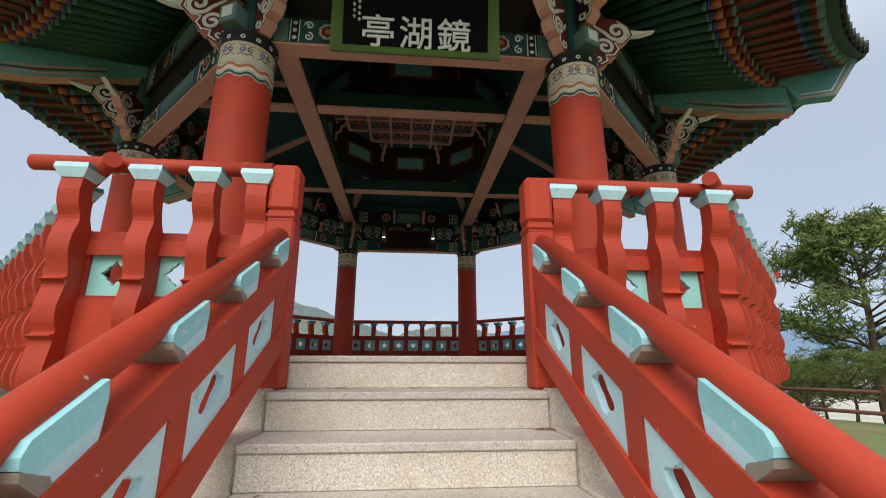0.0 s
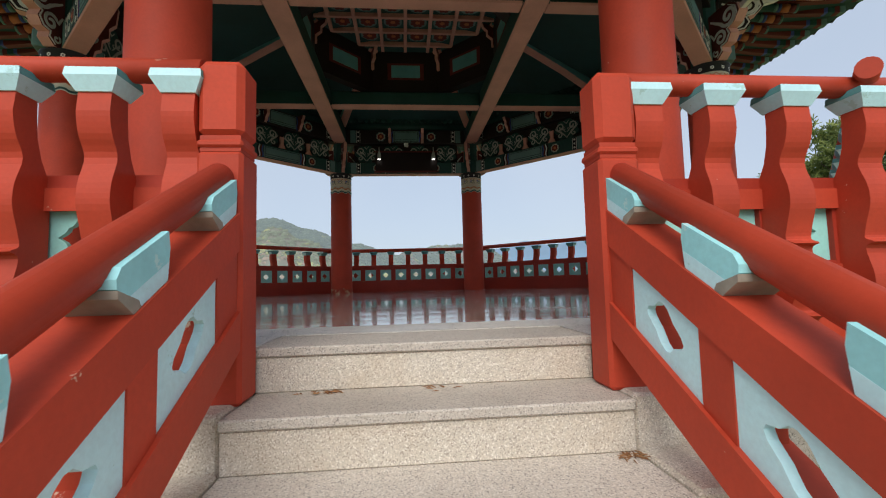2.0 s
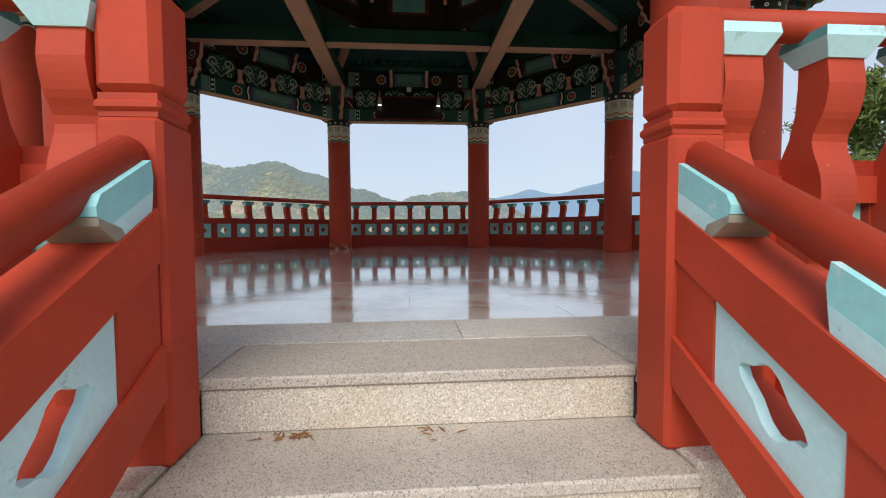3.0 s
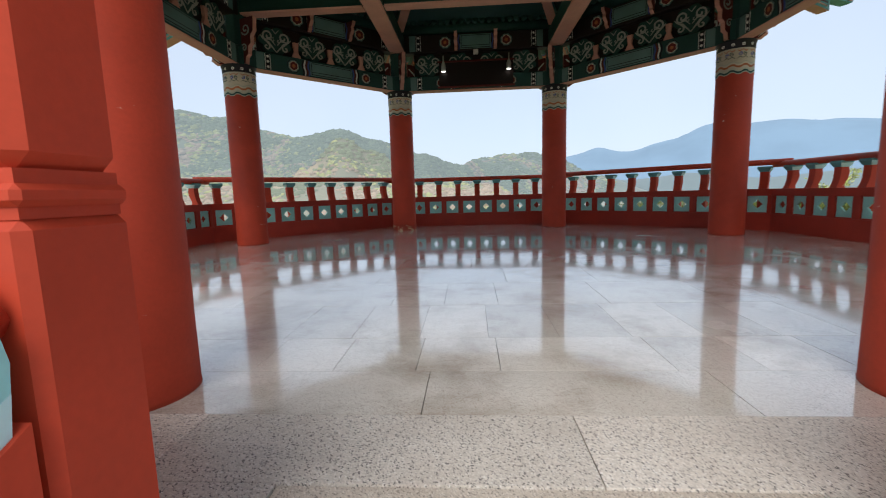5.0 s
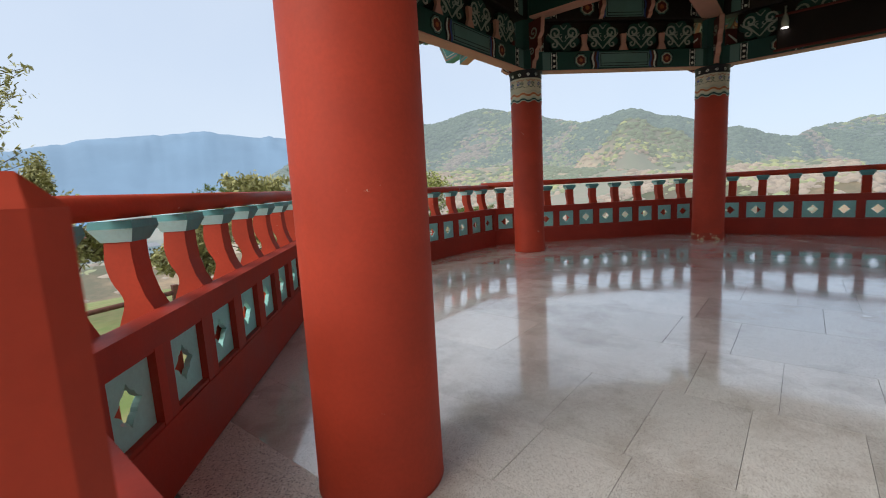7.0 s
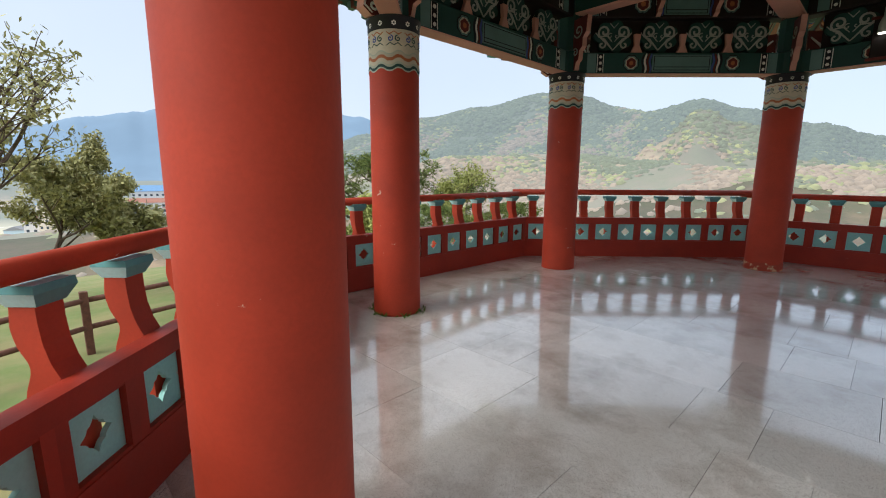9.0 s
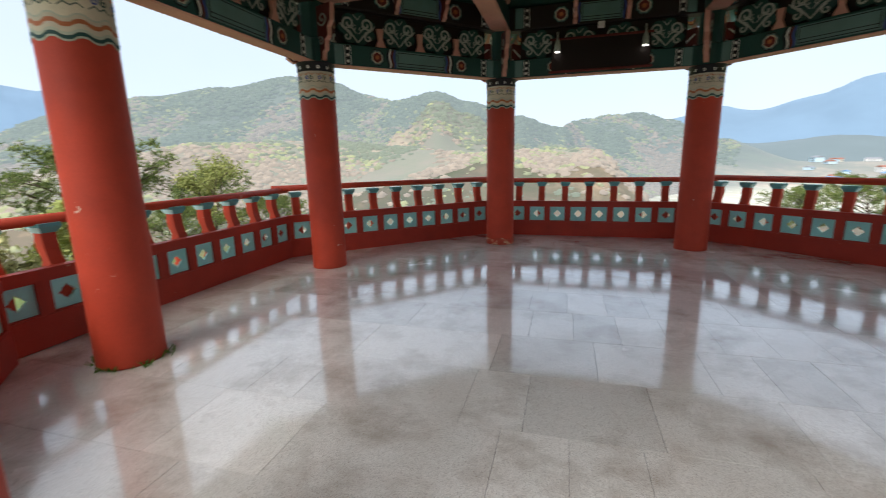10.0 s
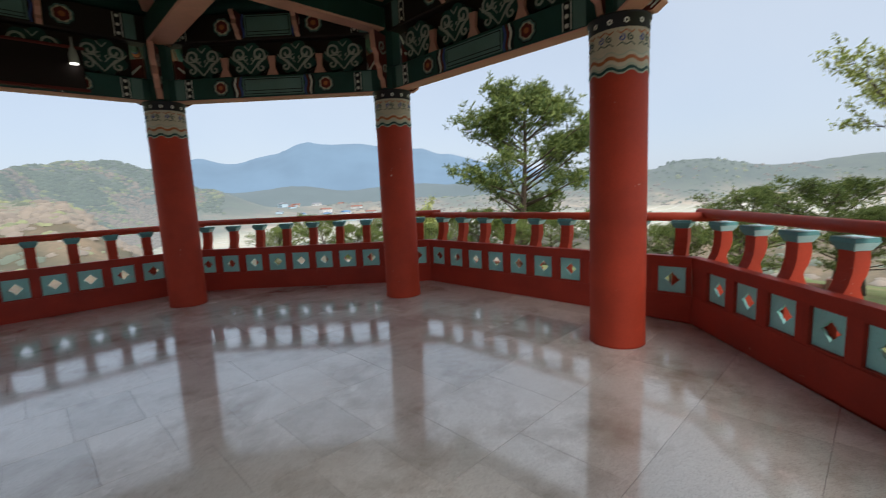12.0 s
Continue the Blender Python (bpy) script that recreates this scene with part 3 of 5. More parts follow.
def column(m, peeled, foot=0.0):
    ob = thing("column", m, "round red painted column with a painted capital" + (", paint peeling at its foot" if peeled else ""), "column", "columns round the pavilion")
    part("shaft", Geo().lathe([(R_SHAFT + 0.004, foot), (R_SHAFT + 0.002, foot + 0.02), (R_SHAFT, 0.3), (R_SHAFT, 1.5), (R_SHAFT - 0.002, 2.30), (R_SHAFT - 0.003, H_COL)], 40), M_RED, ob)
    if peeled:
        part("peeling_foot", Geo().lathe([(R_SHAFT + 0.007, 0.004), (R_SHAFT + 0.006, 0.11)], 40, 0, True, lambda i, a: i * 0.015 * math.sin(5 * a) + i * 0.01 * math.sin(13 * a), False), M_PEEL, ob, "flaking paint over bare concrete")
    cap = part("capital", Geo().lathe([(R_SHAFT + 0.001, 2.41), (R_SHAFT + 0.001, 2.64)], 40, 0, True, None, False), M_BAND, ob, "ochre capital band with painted ornament")
    zig = lambda i, a: 0.014 * (1 if math.sin(9 * a) > 0 else -1) * abs(math.sin(9 * a)) ** 0.6
    for z0, z1, dr, mat in ((2.288, 2.303, 0.003, M_STRIPE), (2.301, 2.325, 0.004, M_GREEN), (2.323, 2.345, 0.003, M_STRIPE), (2.343, 2.378, 0.002, M_BAND), (2.376, 2.406, 0.002, M_ORANGE), (2.404, 2.43, 0.002, M_BAND), (2.428, 2.440, 0.003, M_STRIPE)):
        part("wave_stripe", Geo().lathe([(R_SHAFT + dr, z0), (R_SHAFT + dr, z1)], 108, 0, True, zig, False), mat, cap)
    part("collar", Geo().lathe([(R_SHAFT + 0.001, 2.63), (R_SHAFT + 0.006, 2.635), (R_SHAFT + 0.006, 2.72), (R_SHAFT + 0.018, 2.725), (R_SHAFT + 0.018, 2.745)], 40, 0, True, None, False), M_BLACK, cap, "black band with white flowers")
    g = Geo()
    scroll = Geo()
    for j in range(12):
        a = math.tau * j / 12
        f = Matrix.Rotation(a, 4, "Z") @ Matrix.Translation((R_SHAFT + 0.0065, 0, 2.677)) @ Matrix.Rotation(radians(90), 4, "Y")
        for kk in range(6):
            b = math.tau * kk / 6
            g.add([f @ Vector((0.015 * math.cos(b) + 0.008 * math.cos(c), 0.015 * math.sin(b) + 0.008 * math.sin(c), 0.002)) for c in [math.tau * i / 6 for i in range(6)]], [list(range(6))])
    for j in range(9):
        a0 = math.tau * j / 9

        def wrap(u, v, h, a0=a0):
            rr = R_SHAFT + 0.0015 + h
            return (rr * math.cos(a0 + u / R_SHAFT), rr * math.sin(a0 + u / R_SHAFT), 2.55 + v)
        for hand in (-1, 1):
            scroll.ribbon(spiral(hand * 0.034, 0.0, 0.028, 1.3, 90, hand, 16), 0.010, wrap, 0 if hand > 0 else 1, 0.002)
            scroll.ribbon([(hand * 0.068, 0.055), (hand * 0.04, 0.035), (0, 0.06)], 0.012, wrap, 2, 0.002)
        scroll.ribbon([(-0.07, -0.06), (-0.035, -0.035), (0, -0.055), (0.035, -0.035), (0.07, -0.06)], 0.009, wrap, 0, 0.002)
    part("flower", g, M_WHITE, cap)
    part("ornament", scroll, [M_GREEN, M_BLUE, M_ORANGE], cap)
    return ob


for k in range(8):
    a = radians(22.5 + 45 * k)
    column(pose(R_COL * math.cos(a), R_COL * math.sin(a), 0, 0, 0, 22.5 + 45 * k), k == 2, fall(R_COL * math.sin(a)))


# ---- beams with painted faces ----
def face_y(y0, out):
    """A plane map onto the face of a beam: a along x, b up, height away from the beam."""
    return lambda a, b, h: (a, y0 + out * h, b)


def medallion(parent, x, z, r, y0, out):
    pl = [(lobes(x, z, r, 8), 0.003, M_BLACK), (lobes(x, z, r * 0.88, 8), 0.005, M_PANEL), (lobes(x, z, r * 0.72, 8), 0.007, M_CREAM), (lobes(x, z, r * 0.60, 6), 0.009, M_MAROON), (lobes(x, z, r * 0.26, 5), 0.011, M_ORANGE)]
    g = Geo()
    for i, (pts, h, _) in enumerate(pl):
        g.prism(pts, y0, y0 + out * h, "y", i)
    part("medallion", g, [q[2] for q in pl], parent, "round painted flower medallion")


def painted_face(ob, half, z0, z1, y0, out, mid):
    """The dancheong of one face: middle panel, stripes, medallions, flower bands."""
    h = z1 - z0
    zc = (z0 + z1) / 2
    g = Geo()
    g.box(-mid, mid, *sorted((y0, y0 + out * 0.004)), z0 + 0.03, z1 - 0.03, 0)
    g.box(-mid + 0.02, mid - 0.02, *sorted((y0, y0 + out * 0.006)), z0 + 0.045, z1 - 0.045, 1)
    g.box(-mid + 0.03, mid - 0.03, *sorted((y0, y0 + out * 0.008)), z0 + 0.055, z1 - 0.055, 0)
    g.box(-mid + 0.02, mid - 0.02, *sorted((y0, y0 + out * 0.009)), z0 + 0.085, z0 + 0.094, 1)
    part("painted_panel", g, [M_PANEL, M_BLACK], ob, "grey-green panel with black outline")
    for s in (-1, 1):
        g = Geo()
        for i in range(4):
            x = mid + 0.025 + 0.035 * i
            pts = [(s * (x + 0.012 * math.sin(5 * q)), z0 + 0.015 + (h - 0.03) * q / 6) for q in range(7)]
            g.ribbon(pts, 0.024, face_y(y0, out), i, 0.004)
        part("stripe_band", g, [M_BLUE, M_MAROON, M_WHITE, M_BLACK], ob)
        medallion(ob, s * (mid + 0.29), zc, h * 0.40, y0, out)
        g = Geo()
        x = s * (half - 0.42)
        g.box(x - 0.028, x + 0.028, *sorted((y0, y0 + out * 0.004)), z0 + 0.02, z1 - 0.02, 0)
        for i in range(3):
            g.prism(lobes(x, z0 + 0.06 + (h - 0.12) * i / 2, 0.021, 5), y0, y0 + out * 0.007, "y", 1)
        for q in (-1, 1):
            g.box(x + q * 0.040 - 0.004, x + q * 0.040 + 0.004, *sorted((y0, y0 + out * 0.004)), z0 + 0.02, z1 - 0.02, 1)
        part("flower_band", g, [M_BLACK, M_WHITE], ob, "black band with white flowers")
        x = s * (half - 0.30)
        part("end_panel", Geo().box(x - 0.06, x + 0.06, *sorted((y0, y0 + out * 0.005)), z0 + 0.015, z1 - 0.015, 0), M_PANEL, ob)


def scroll_board(ob, x, z0, z1, w, y0, name="scroll_board"):
    """An open carved board: lobed outline, pale spirals on both faces."""
    zc, h = (z0 + z1) / 2, z1 - z0
    pts = lobes(x, zc, w, 7, 0.22, 56, h / 2 / w)
    ob2 = part(name, Geo().prism(pts, y0 - 0.03, y0 + 0.03, "y"), M_GREEN, ob, "carved dark green board with pale scrolls")
    g = Geo()
    for out in (-1, 1):
        pl = face_y(y0 + out * 0.03, out)
        for hand in (-1, 1):
            g.ribbon(spiral(x + hand * w * 0.46, zc + h * 0.14, h * 0.22, 1.35, 270, hand, 20, (x, z0 + h * 0.1)), 0.026, pl, 0)
            g.ribbon(spiral(x + hand * w * 0.56, zc - h * 0.24, h * 0.14, 1.1, 90, hand, 14), 0.022, pl, 0)
            g.ribbon([(x + hand * w * 0.05, z0 + h * 0.35), (x + hand * w * 0.30, z0 + h * 0.52), (x + hand * w * 0.75, z0 + h * 0.50), (x + hand * w * 0.92, z0 + h * 0.62)], 0.018, pl, 0)
            g.ribbon(spiral(x + hand * w * 0.16, zc + h * 0.02, h * 0.09, 1.0, 60, -hand, 10), 0.011, pl, 0)
        g.ribbon([(x - w * 0.2, z1 - h * 0.1), (x, z1 - h * 0.24), (x + w * 0.2, z1 - h * 0.1)], 0.016, pl, 0)
    part("scroll", g, M_SCROLL, ob2)


Z_LOW, Z_LOW1, Z_UP, Z_UP1 = 2.745, 3.03, 3.47, 3.80


def side_beam():
    ob = thing("lintel", side(0, A_COL), "painted lintel between two columns with medallions and a salmon underside", "beam", "lintels between the columns")
    half = HALF - 0.1
    part("beam", Geo().box(-half, half, -0.10, 0.10, Z_LOW, Z_LOW1, 0, 0.012, 1), [M_GREEN, M_PINK], ob)
    painted_face(ob, HALF, Z_LOW + 0.005, Z_LOW1, -0.1, -1, 0.40)
    painted_face(ob, HALF, Z_LOW + 0.005, Z_LOW1, 0.1, 1, 0.52)
    for s in (-1, 1):
        g = Geo()
        pl = face_y(0.1, 1)
        for q, (cx, cz, rr_) in enumerate(((0.985, 2.95, 0.045), (0.985, 2.83, 0.045), (0.68, 2.97, 0.03), (0.68, 2.80, 0.03))):
            g.ribbon([(s * px, pz) for px, pz in spiral(cx, cz, rr_, 1.3, 90 * q, 1, 16)], 0.013, pl, 0, 0.005)
        part("white_scroll", g, M_WHITE, ob)
    for i in (-1.5, -0.5, 0.5, 1.5):
        scroll_board(ob, i * 0.62, Z_LOW1 + 0.002, Z_UP - 0.002, 0.27, 0.0)
    part("frieze_board", Geo().box(-1.22, 1.22, 0.034, 0.05, Z_LOW1 + 0.001, Z_UP - 0.001), M_DARK, ob)
    for i in (-1, 0, 1):
        g = Geo().prism([(i * 0.62 - 0.075, Z_LOW1), (i * 0.62 + 0.075, Z_LOW1), (i * 0.62 + 0.03, Z_LOW1 + 0.1), (i * 0.62 + 0.045, Z_LOW1 + 0.24), (i * 0.62 - 0.045, Z_LOW1 + 0.24), (i * 0.62 - 0.03, Z_LOW1 + 0.1)], -0.09, -0.045, "y")
        part("vase_block", g, M_PINK, ob)
    return ob


def upper_beam():
    ob = thing("purlin_beam", side(0, A_COL), "painted upper beam with a grey-green panel and salmon struts", "beam", "upper beams round the pavilion")
    half = HALF - 0.02
    part("beam", Geo().box(-half, half, -0.11, 0.11, Z_UP, Z_UP1, 0, 0.012, 0), M_DARK, ob)
    for out in (-1, 1):
        painted_face(ob, HALF, Z_UP + 0.005, Z_UP1, out * 0.11, out, 0.30)
    for s in (-1, 1):
        x = s * 0.38
        prof = [(-0.11, Z_UP1), (-0.30, Z_UP1 - 0.02), (-0.27, Z_UP1 - 0.08), (-0.23, Z_UP1 - 0.11), (-0.24, Z_UP1 - 0.17), (-0.17, Z_UP1 - 0.24), (-0.17, Z_UP1 - 0.28), (-0.11, Z_UP + 0.01)]
        part("strut", Geo().prism(prof, x - 0.03, x + 0.03, "x", 0, 1), [M_MAROON, M_PINK], ob, "carved strut with salmon edge")
    part("purlin", Geo().tube([(-HALF - 0.05, 0, Z_UP1 + 0.115), (HALF + 0.05, 0, Z_UP1 + 0.115)], 0.11, 16), M_GREEN, ob)
    return ob


low, up = side_beam(), upper_beam()
for k in range(1, 8):
    copy_thing(low, side(k, A_COL))
    copy_thing(up, side(k, A_COL))


def wing_profile(n=1.0):
    """Outline of a carved bracket wing: a outwards, b up."""
    return [(0.0, 0.0), (0.10, -0.02), (0.17, 0.03), (0.16, 0.09), (0.24, 0.10), (0.29, 0.17), (0.26, 0.24), (0.34, 0.26), (0.41, 0.34), (0.39, 0.43), (0.30, 0.50), (0.15, 0.52), (0.0, 0.52)]


def wing(ob, m, horn, name, faces):
    prof = [(1.15 * p, 1.08 * q) for p, q in wing_profile()]
    b = part(name, Geo().prism(prof, -0.055, 0.055, "x", 0, 1), [faces, M_PINK], ob, "carved bracket wing with white scrolls and salmon edge", m)
    for out in (-1, 1):
        pl = lambda a, c, h, out=out: (out * (0.055 + h), a * 1.15, c * 1.08)
        for line, width in ((spiral(0.27, 0.37, 0.105, 1.5, 200, 1, 26, (0.03, 0.44)), 0.034), (spiral(0.15, 0.19, 0.085, 1.4, 160, -1, 22, (0.02, 0.30)), 0.030), (spiral(0.08, 0.06, 0.045, 1.1, 120, 1, 14), 0.018),
                            ([(p[0] * 0.93, 0.26 + (p[1] - 0.26) * 0.93) for p in wing_profile()[1:11]], 0.016)):
            part("scroll", Geo().ribbon(line, width, pl), M_WHITE, b)
    if horn:
        pts = [(0.30, 0.40), (0.45, 0.385), (0.60, 0.41), (0.74, 0.47), (0.60, 0.45), (0.45, 0.45), (0.32, 0.48)]
        part("horn", Geo().prism(pts, -0.03, 0.03, "x"), M_WHITE, b, "pale pointed bracket tongue")


def bracket():
    """The bracket set over one column: a core post, two wings along the lintels, one outwards, one inwards."""
    ob = thing("bracket_set", Matrix(), "carved red bracket set with white scrolls over a column", "bracket", "bracket sets over the columns")
    core = Geo().lathe([(0.19, 2.747), (0.19, 3.03), (0.16, 3.05), (0.16, Z_UP + 0.3)], 8, 0, False)
    part("core", core, M_GREEN, ob)
    part("painted_block", Geo().box(0.10, 0.30, -0.09, 0.09, 2.80, 2.98, 0, 0.01), M_PANEL, ob)
    part("painted_block", Geo().box(0.30, 0.304, -0.055, 0.055, 2.84, 2.95, 0), M_WHITE, ob)
    base = Matrix.Translation((0, 0, 2.76))
    for a in (67.5, -67.5):
        wing(ob, base @ pose(0, 0, 0, 0, 0, a - 90) @ pose(0, 0.17, 0), True, "wing", M_MAROON)
    wing(ob, base @ pose(0, 0, 0.30, 0, 0, -90) @ pose(0, 0.17, 0), True, "outer_wing", M_DARK)
    # inner strut from the capital up to the tie beam
    prof = [(0.13, 0.0), (0.20, 0.02), (0.22, 0.11), (0.27, 0.14), (0.28, 0.25), (0.34, 0.29), (0.34, 0.40), (0.40, 0.46), (0.42, 0.66), (0.13, 0.66)]
    inn = part("inner_wing", Geo().prism(prof, -0.035, 0.035, "x", 0, 1), [M_MAROON, M_PINK], ob, "inner bracket with wavy salmon edge", base @ pose(0, 0, 0.0, 0, 0, 90))
    for out in (-1, 1):
        pl = lambda a, c, h, out=out: (out * (0.035 + h), a, c)
        part("scroll", Geo().ribbon(spiral(0.25, 0.50, 0.09, 1.4, 200, 1, 20), 0.020, pl), M_SCROLL, inn)
        part("scroll", Geo().ribbon(spiral(0.20, 0.24, 0.06, 1.3, 160, -1, 18), 0.017, pl), M_SCROLL, inn)
    return ob


br0 = bracket()
for k in range(8):
    a = radians(22.5 + 45 * k)
    m = pose(R_COL * math.cos(a), R_COL * math.sin(a), 0, 0, 0, 22.5 + 45 * k)
    if k == 0:
        br0.matrix_basis = m
    else:
        copy_thing(br0, m)

# tie beams in a grid from column to column
for s in (-1, 1):
    ob = thing("tie_beam", pose(s * HALF, 0, 0), "long dark tie beam with a salmon underside", "beam", "tie beams under the roof")
    part("beam", Geo().box(-0.145, 0.145, -A_COL + 0.12, A_COL - 0.12, 3.47, 3.78, 0, 0.02, 1), [M_GREEN, M_PINK], ob)
    ob = thing("cross_beam", pose(0, s * HALF, 0), "dark cross beam with a salmon underside", "beam", "tie beams under the roof")
    part("beam", Geo().box(-HALF + 0.146, HALF - 0.146, -0.11, 0.11, 3.49, 3.76, 0, 0.02, 1), [M_GREEN, M_PINK], ob)
    for q in (-1, 1):
        part("beam", Geo().box(*sorted((q * (HALF + 0.146), q * (A_COL - 0.12))), -0.11, 0.11, 3.49, 3.76, 0, 0.02, 1), [M_GREEN, M_PINK], ob)


# ---- roof ----
Z_CEIL = 4.62


def eave(q, a_mid, a_corner, z_mid, z_corner):
    """Point of a curved eave line at q from -1 to 1 along a side, in the side's frame."""
    a = a_mid + (a_corner - a_mid) * abs(q) ** 2.2
    return Vector((q * a * T225, a, z_mid + (z_corner - z_mid) * abs(q) ** 2.4))


roof = tagged(new("roof"), "eight-sided dark grey tiled roof with upturned painted eaves", "roof", kind="structure")
# boarding and tile bed: one shell with thickness
bed, board = Geo(), Geo()
NQ, NS = 12, 8
for k in range(8):
    f = side(k)
    vt, vb = [], []
    for i in range(NS + 1):
        u = i / NS
        for j in range(NQ + 1):
            q = -1 + 2 * j / NQ
            e = eave(q, 5.87, 6.29, 3.74, 4.20)
            a = e.y * u
            z = 6.5 - (6.5 - e.z) * (u ** 0.82)
            vt.append(f @ Vector((q * a * T225, a, z)))
            zb = 4.95 - (4.95 - 3.96) * min(1, u * e.y / 3.9) if u * e.y < 3.9 else None
            if zb is None:
                w = (u * e.y - 3.9) / (e.y - 3.9)
                zb = 3.96 + (e.z - 0.10 - 3.96) * w - 0.10 * math.sin(math.pi * w)
            vb.append(f @ Vector((q * a * T225, a, min(zb, z - 0.03))))
    fs = [(i * (NQ + 1) + j, i * (NQ + 1) + j + 1, (i + 1) * (NQ + 1) + j + 1, (i + 1) * (NQ + 1) + j) for i in range(NS) for j in range(NQ)]
    bed.add(vt, fs, 0, True)
    board.add(vb, [q[::-1] for q in fs], 0, True)
    n0 = NS * (NQ + 1)
    rim = []
    for j in range(NQ):
        rim.append((n0 + j, n0 + j + 1, len(vt) + n0 + j + 1, len(vt) + n0 + j))
    bed.add(vt + vb, rim, 0)
part("tile_bed", bed, M_ROOFTILE, roof)
ceiling = tagged(part("ceiling", board, paint("dark_teal_boards", (0.028, 0.075, 0.068), 0.6)), "dark teal boarding under the rafters", "ceiling", kind="structure")

NR = 21
raft, fly, fly_end, raft_end = {}, {}, {}, {}
for j in range(NR):
    q = -0.93 + 1.86 * j / (NR - 1)
    o = eave(q, 5.02, 5.36, 3.60, 3.86)
    i0 = Vector((q * 1.40, 3.55, 4.03))
    d = (o - i0).normalized()
    g = Geo().tube([i0, o - d * 0.28], [0.052, 0.052], 10, 0)
    raft[j] = mesh_of("rafter", g, [M_GREEN])
    g = Geo().tube([o - d * 0.28, o - d * 0.24], [0.054, 0.054], 10, 0).tube([o - d * 0.235, o - d * 0.20], [0.054, 0.054], 10, 1).tube([o - d * 0.195, o - d * 0.10], [0.054, 0.054], 10, 2).tube([o - d * 0.095, o - d * 0.03], [0.054, 0.054], 10, 3).tube([o - d * 0.028, o], [0.055, 0.055], 10, 4)
    raft_end[j] = mesh_of("painted_end", g, [M_PANEL, M_BLUE, M_ORANGE, M_MAROON, M_PANEL])
    o2 = eave(q, 5.75, 6.15, 3.60, 4.04)
    i2 = eave(q, 4.80, 5.1, 3.74, 3.98)
    d = (o2 - i2).normalized()
    turn = Matrix.Translation(i2) @ d.to_track_quat("Y", "Z").to_matrix().to_4x4()
    length = (o2 - i2).length
    fly[j] = mesh_of("flying_rafter", Geo().box(-0.04, 0.04, 0, length - 0.26, -0.055, 0.055, 0).moved(turn), [M_MAROON])
    g = Geo()
    for i, (y0, y1, e) in enumerate(((0.26, 0.215, 0.042), (0.21, 0.13, 0.042), (0.128, 0.07, 0.043), (0.068, 0.0, 0.042))):
        g.box(-e, e, length - y0, length - y1, -e - 0.005, e + 0.005, i)
    fly_end[j] = mesh_of("painted_end", g.moved(turn), [M_BLUE, M_GREEN, M_MAROON, M_PANEL])
NT = 21
tile_rows, tile_caps = {}, {}
for j in range(NT):
    q = -0.97 + 1.94 * j / (NT - 1)
    e = eave(q, 5.91, 6.33, 3.76, 4.22)
    pts = []
    top_a = max(0.3, abs(e.x) / T225)
    for i in range(9):
        a = e.y + (top_a - e.y) * i / 8
        u = a / e.y
        pts.append((e.x, a, 6.5 - (6.5 - e.z) * (u ** 0.82) + 0.015))
    if e.y - top_a < 0.15:
        pts = [pts[0], (e.x, e.y - 0.2, pts[0][2] + 0.08)]
    tile_rows[j] = mesh_of("tile_row", Geo().tube(pts, 0.075, 8, 0), M_ROOFTILE)
    p0 = Vector(pts[0])
    tile_caps[j] = mesh_of("tile_end", Geo().tube([p0 + Vector((0, 0.03, -0.01)), p0 + Vector((0, -0.03, 0))], 0.088, 12, 0, False), M_ROOFTILE)
# dripping tiles between the rows
drip = {}
for j in range(NT - 1):
    q = -0.97 + 1.94 * (j + 0.5) / (NT - 1)
    e = eave(q, 5.92, 6.34, 3.70, 4.16)
    drip[j] = mesh_of("drip_tile", Geo().prism([(e.x - 0.09, e.z + 0.07), (e.x + 0.09, e.z + 0.07), (e.x + 0.06, e.z - 0.02), (e.x, e.z - 0.055), (e.x - 0.06, e.z - 0.02)], e.y - 0.02, e.y + 0.005, "y"), M_ROOFTILE)
for k in range(8):
    f = side(k)
    for j in range(NR):
        r = part("rafter", raft[j], None, roof, "", f)
        part("painted_end", raft_end[j], None, r)
        r = part("flying_rafter", fly[j], None, roof, "", f)
        part("painted_end", fly_end[j], None, r)
    for j in range(NT):
        r = part("tile_row", tile_rows[j], None, roof, "", f)
        part("tile_end", tile_caps[j], None, r)
    for j in range(NT - 1):
        part("drip_tile", drip[j], None, roof, "", f)
    for nm, am, ac, zm, zc, dy, dz, mm in (("eave_board", 5.00, 5.34, 3.70, 3.95, 0.07, 0.05, M_MAROON), ("eave_board", 5.71, 6.13, 3.69, 4.13, 0.10, 0.045, M_GREEN)):
        g = Geo()
        line = [eave(-1 + 2 * i / 16, am, ac, zm, zc) for i in range(17)]
        vs = [p + Vector((0, a, b)) for p in line for a, b in ((0, 0), (dy, 0), (dy, dz), (0, dz))]
        g.add(vs, [(4 * i + c, 4 * i + (c + 1) % 4, 4 * i + 4 + (c + 1) % 4, 4 * i + 4 + c) for i in range(16) for c in range(4)])
        part(nm, g, mm, roof, "", f)

